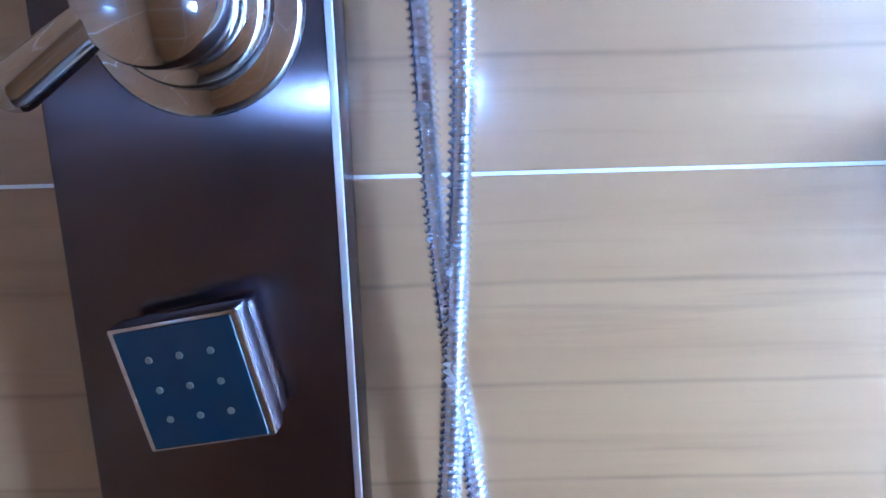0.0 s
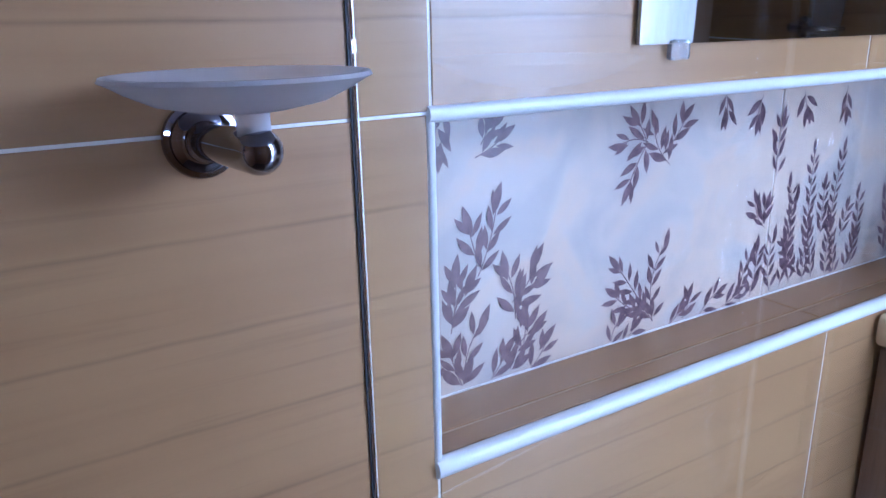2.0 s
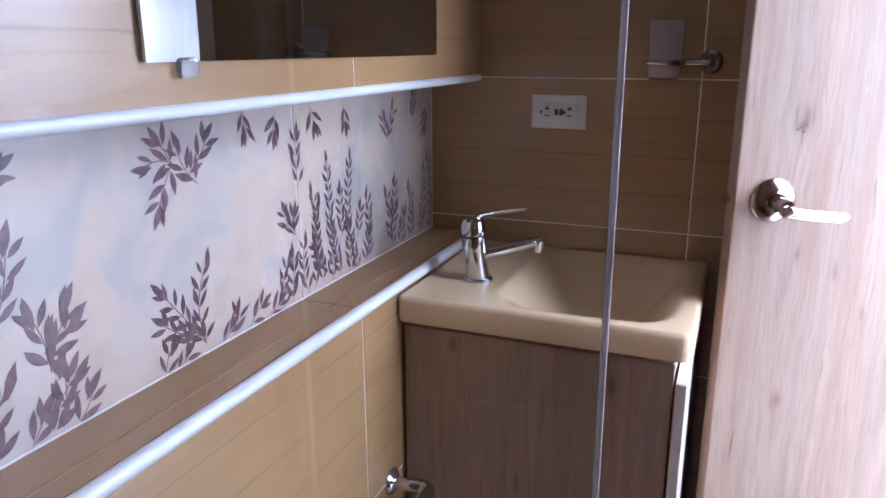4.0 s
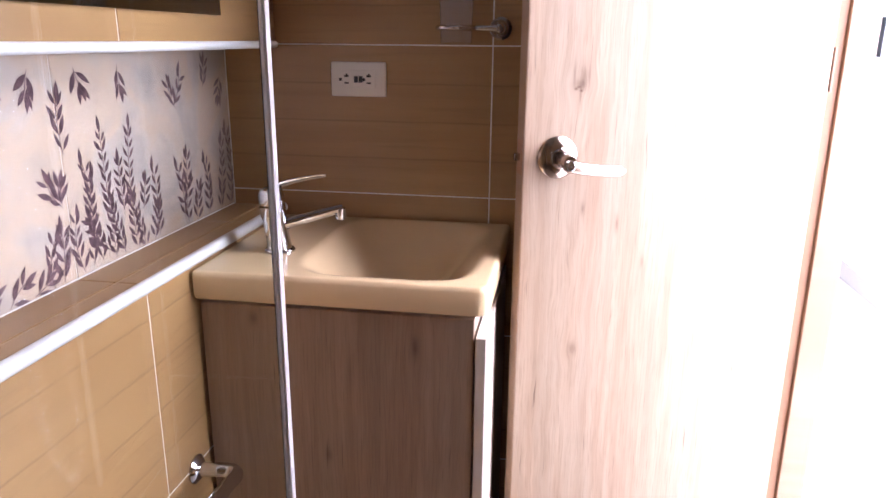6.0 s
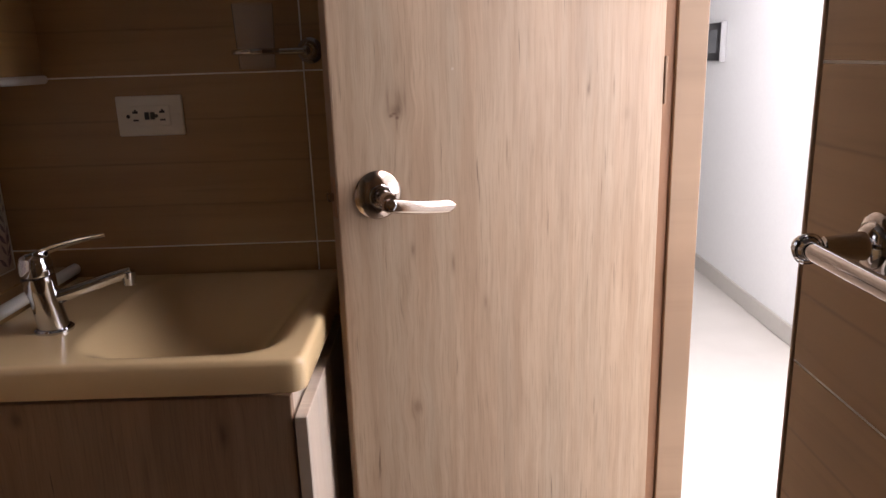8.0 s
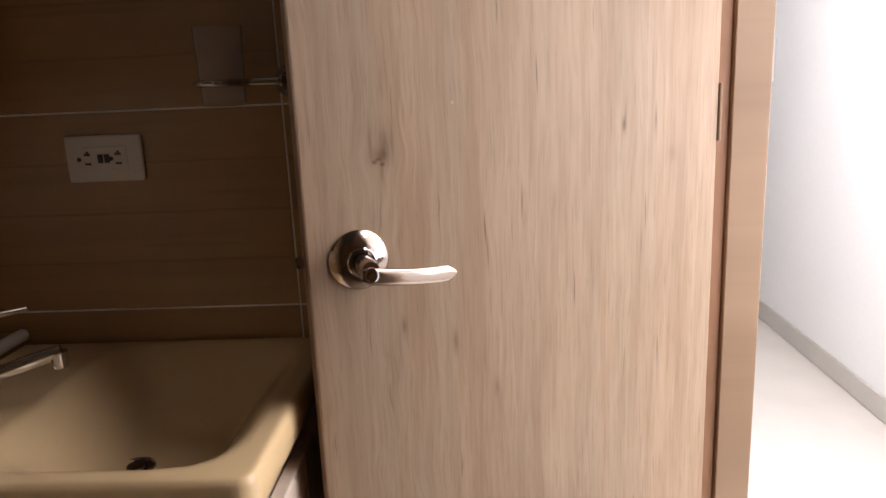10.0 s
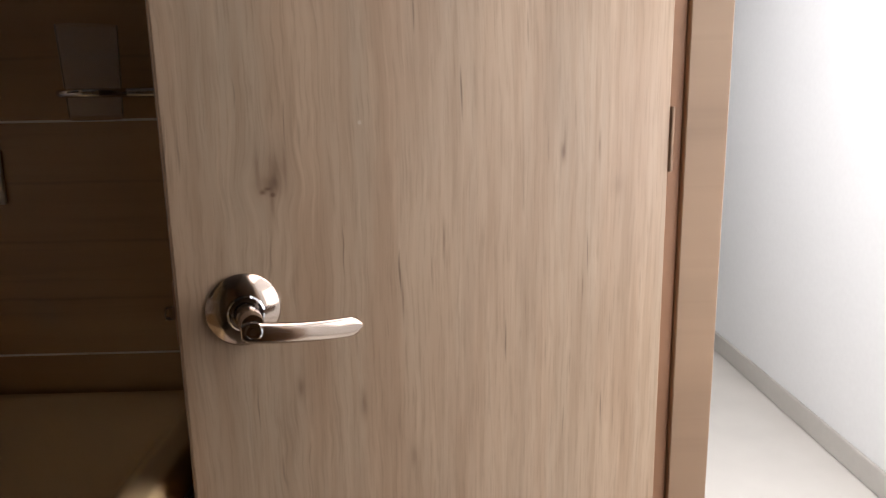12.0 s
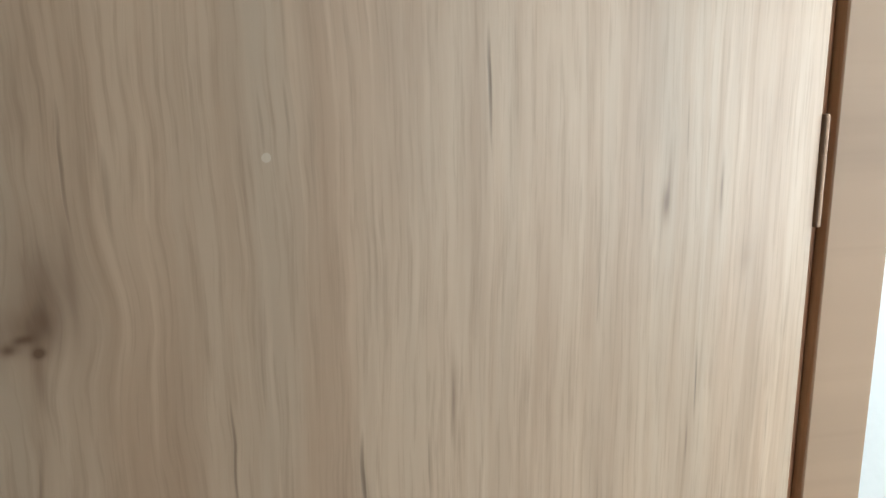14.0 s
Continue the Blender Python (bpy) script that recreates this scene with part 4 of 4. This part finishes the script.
# ---- shower panel ----
PXC, PW = -1.8865, 0.0825
panel = thing("shower_set", PXC, 0.0, 0.62, "brushed steel shower column with mixer knob, square jet and ribbed hose", "shower panel")
part("panel_body", bx((-PW - 0.006, -0.056, 0.0), (PW, -0.0005, 1.30), 0.004, 3), M_STEEL, panel, smooth=True)
# Highlight along the folded edge, added as a strip of paler metal.
part("edge_highlight", bx((PW - 0.0040, -0.0572, 0.0), (PW + 0.0006, -0.0530, 1.30), 0.0006, 1), M_ALU, panel, "pale strip for the highlight on the folded steel edge")
VZ = 1.307 - 0.62
part("valve_rose", lathe([(0, 0), (0.0625, 0), (0.0628, 0.0015), (0.0605, 0.0045), (0.0555, 0.0062), (0.0500, 0.0070), (0.0475, 0.0085), (0.0465, 0.0150), (0.0440, 0.0195), (0.0360, 0.0230), (0.0, 0.0230)], (0.006, -0.0565, VZ), (0, -1, 0), 64), M_CHROME, panel, "stepped chrome rose", True)
knob = new("mixer_knob")
knob.parent = panel
knob.location = (0.006, -0.056, VZ)
tagged(knob, "chrome mixer knob with a rod lever")
part("knob_cap", lathe([(0, 0.0215), (0.034, 0.0215), (0.0365, 0.0245), (0.0365, 0.064), (0.0348, 0.0700), (0.0300, 0.0730), (0, 0.0740)], (0, 0, 0), (0, -1, 0), 48), M_CHROME, knob, smooth=True)
part("rod_lever", rod((-0.024, -0.060, -0.010), (-0.076, -0.070, -0.050), 0.0110, 0.0125, 24, None, 0.0124), M_CHROME, knob, smooth=True)

jet = new("jet_head")
jet.parent = panel
jet.matrix_basis = pose(-0.0045, -0.0565, 1.096 - 0.62, 3, -11, 0) @ pose(0, 0, 0, 0, 0, -7)
tagged(jet, "square swivelling body jet with nine nozzles")
part("jet_base", bx((-0.037, -0.012, -0.037), (0.040, 0.000, 0.037), 0.002, 2), M_CHROME, jet, smooth=True)
part("jet_block", bx((-0.041, -0.030, -0.041), (0.041, -0.0125, 0.041), 0.0022, 2), M_CHROME, jet, smooth=True)
part("jet_face", bx((-0.0365, -0.0315, -0.0385), (0.0375, -0.0302, 0.0385), 0.0006, 1), M_TEAL, jet, "dark glossy nozzle face")
for ix in (-1, 0, 1):
    for iz in (-1, 0, 1):
        part("nozzle", lathe([(0.0023, 0), (0.0020, 0.0012), (0, 0.0015)], (ix * 0.0195, -0.0314, iz * 0.0195), (0, -1, 0), 12), M_NOZZLE, jet, smooth=True)


def rib(d):
    return 0.0072 + 0.0012 * math.sin(2 * math.pi * d / 0.0052)


_a = [(-1.775, -0.030, 1.62), (-1.742, -0.036, 1.50), (-1.734, -0.040, 1.36), (-1.7315, -0.040, 1.307), (-1.729, -0.040, 1.243), (-1.725, -0.039, 1.175), (-1.718, -0.038, 1.10), (-1.709, -0.038, 1.03), (-1.703, -0.040, 0.987),
      (-1.690, -0.045, 0.88), (-1.684, -0.050, 0.78), (-1.700, -0.055, 0.70), (-1.722, -0.057, 0.675), (-1.744, -0.058, 0.70), (-1.748, -0.057, 0.80), (-1.736, -0.056, 0.92), (-1.7225, -0.056, 0.997), (-1.716, -0.055, 1.10), (-1.7095, -0.055, 1.21),
      (-1.706, -0.055, 1.304), (-1.706, -0.052, 1.42), (-1.722, -0.048, 1.60), (-1.772, -0.046, 1.72)]
_pts = spline([(x - 0.025 - PXC, y, z - 0.62) for x, y, z in _a], 150)
_len = [0.0]
for p, q in zip(_pts, _pts[1:]):
    _len.append(_len[-1] + (q - p).length)
_even, _i = [], 0
for s in np.arange(0, _len[-1], 0.00087):
    while _len[_i + 1] < s:
        _i += 1
    f = (s - _len[_i]) / max(1e-9, _len[_i + 1] - _len[_i])
    _even.append(_pts[_i].lerp(_pts[_i + 1], f))
part("hose", sweep(_even, rib, 12), M_HOSE, panel, "ribbed chrome shower hose", True)
part("hose_elbow", rod((PW - 0.004, -0.030, 1.00), (PW + 0.012, -0.030, 1.00), 0.010, 0.009), M_CHROME, panel, smooth=True)
part("hose_elbow", rod((PW - 0.004, -0.046, 1.10), (PW + 0.014, -0.046, 1.10), 0.010, 0.009), M_CHROME, panel, smooth=True)

# ---- added stand-in on the shower's south wall for the tile glint's unseen source ----
glint_ob = thing("glint_source", -1.70, SY, 1.226, "tiny round stand-in for the light that glints on the shower tiles", "wall lamp")
_k = Mat("glint_glow", (1, 1, 1), 0.4)
_k.set("Emission Color", (0.85, 0.93, 1.0, 1)).set("Emission Strength", 6.0)
part("lamp_lens", lathe([(0, 0.010), (0.013, 0.009), (0.015, 0.006), (0.015, 0.0), (0, 0)], (0, 0, 0), (0, 1, 0), 24), _k.m, glint_ob, smooth=True)
part("lamp_ring", lathe([(0.0155, 0.0), (0.022, 0.0), (0.021, 0.006), (0.0155, 0.0075)], (0, 0, 0), (0, 1, 0), 24), M_SILVER, glint_ob, smooth=True)

# ---- intercom on the corridor wall ----
pad = thing("wall_intercom", 2.60, CY, 1.238, "black touch-screen wall unit with a silver edge on a white wall", "intercom")
part("casing", bx((-0.135, 0.0, -0.098), (0.135, 0.030, 0.098), 0.006, 2), M_SILVER, pad, smooth=True)
part("front", bx((-0.129, 0.0295, -0.092), (0.129, 0.034, 0.092), 0.003, 2), M_BLACK, pad, smooth=True)
part("display", bx((-0.085, 0.0338, -0.055), (0.085, 0.0352, 0.058)), M_SCREEN, pad)
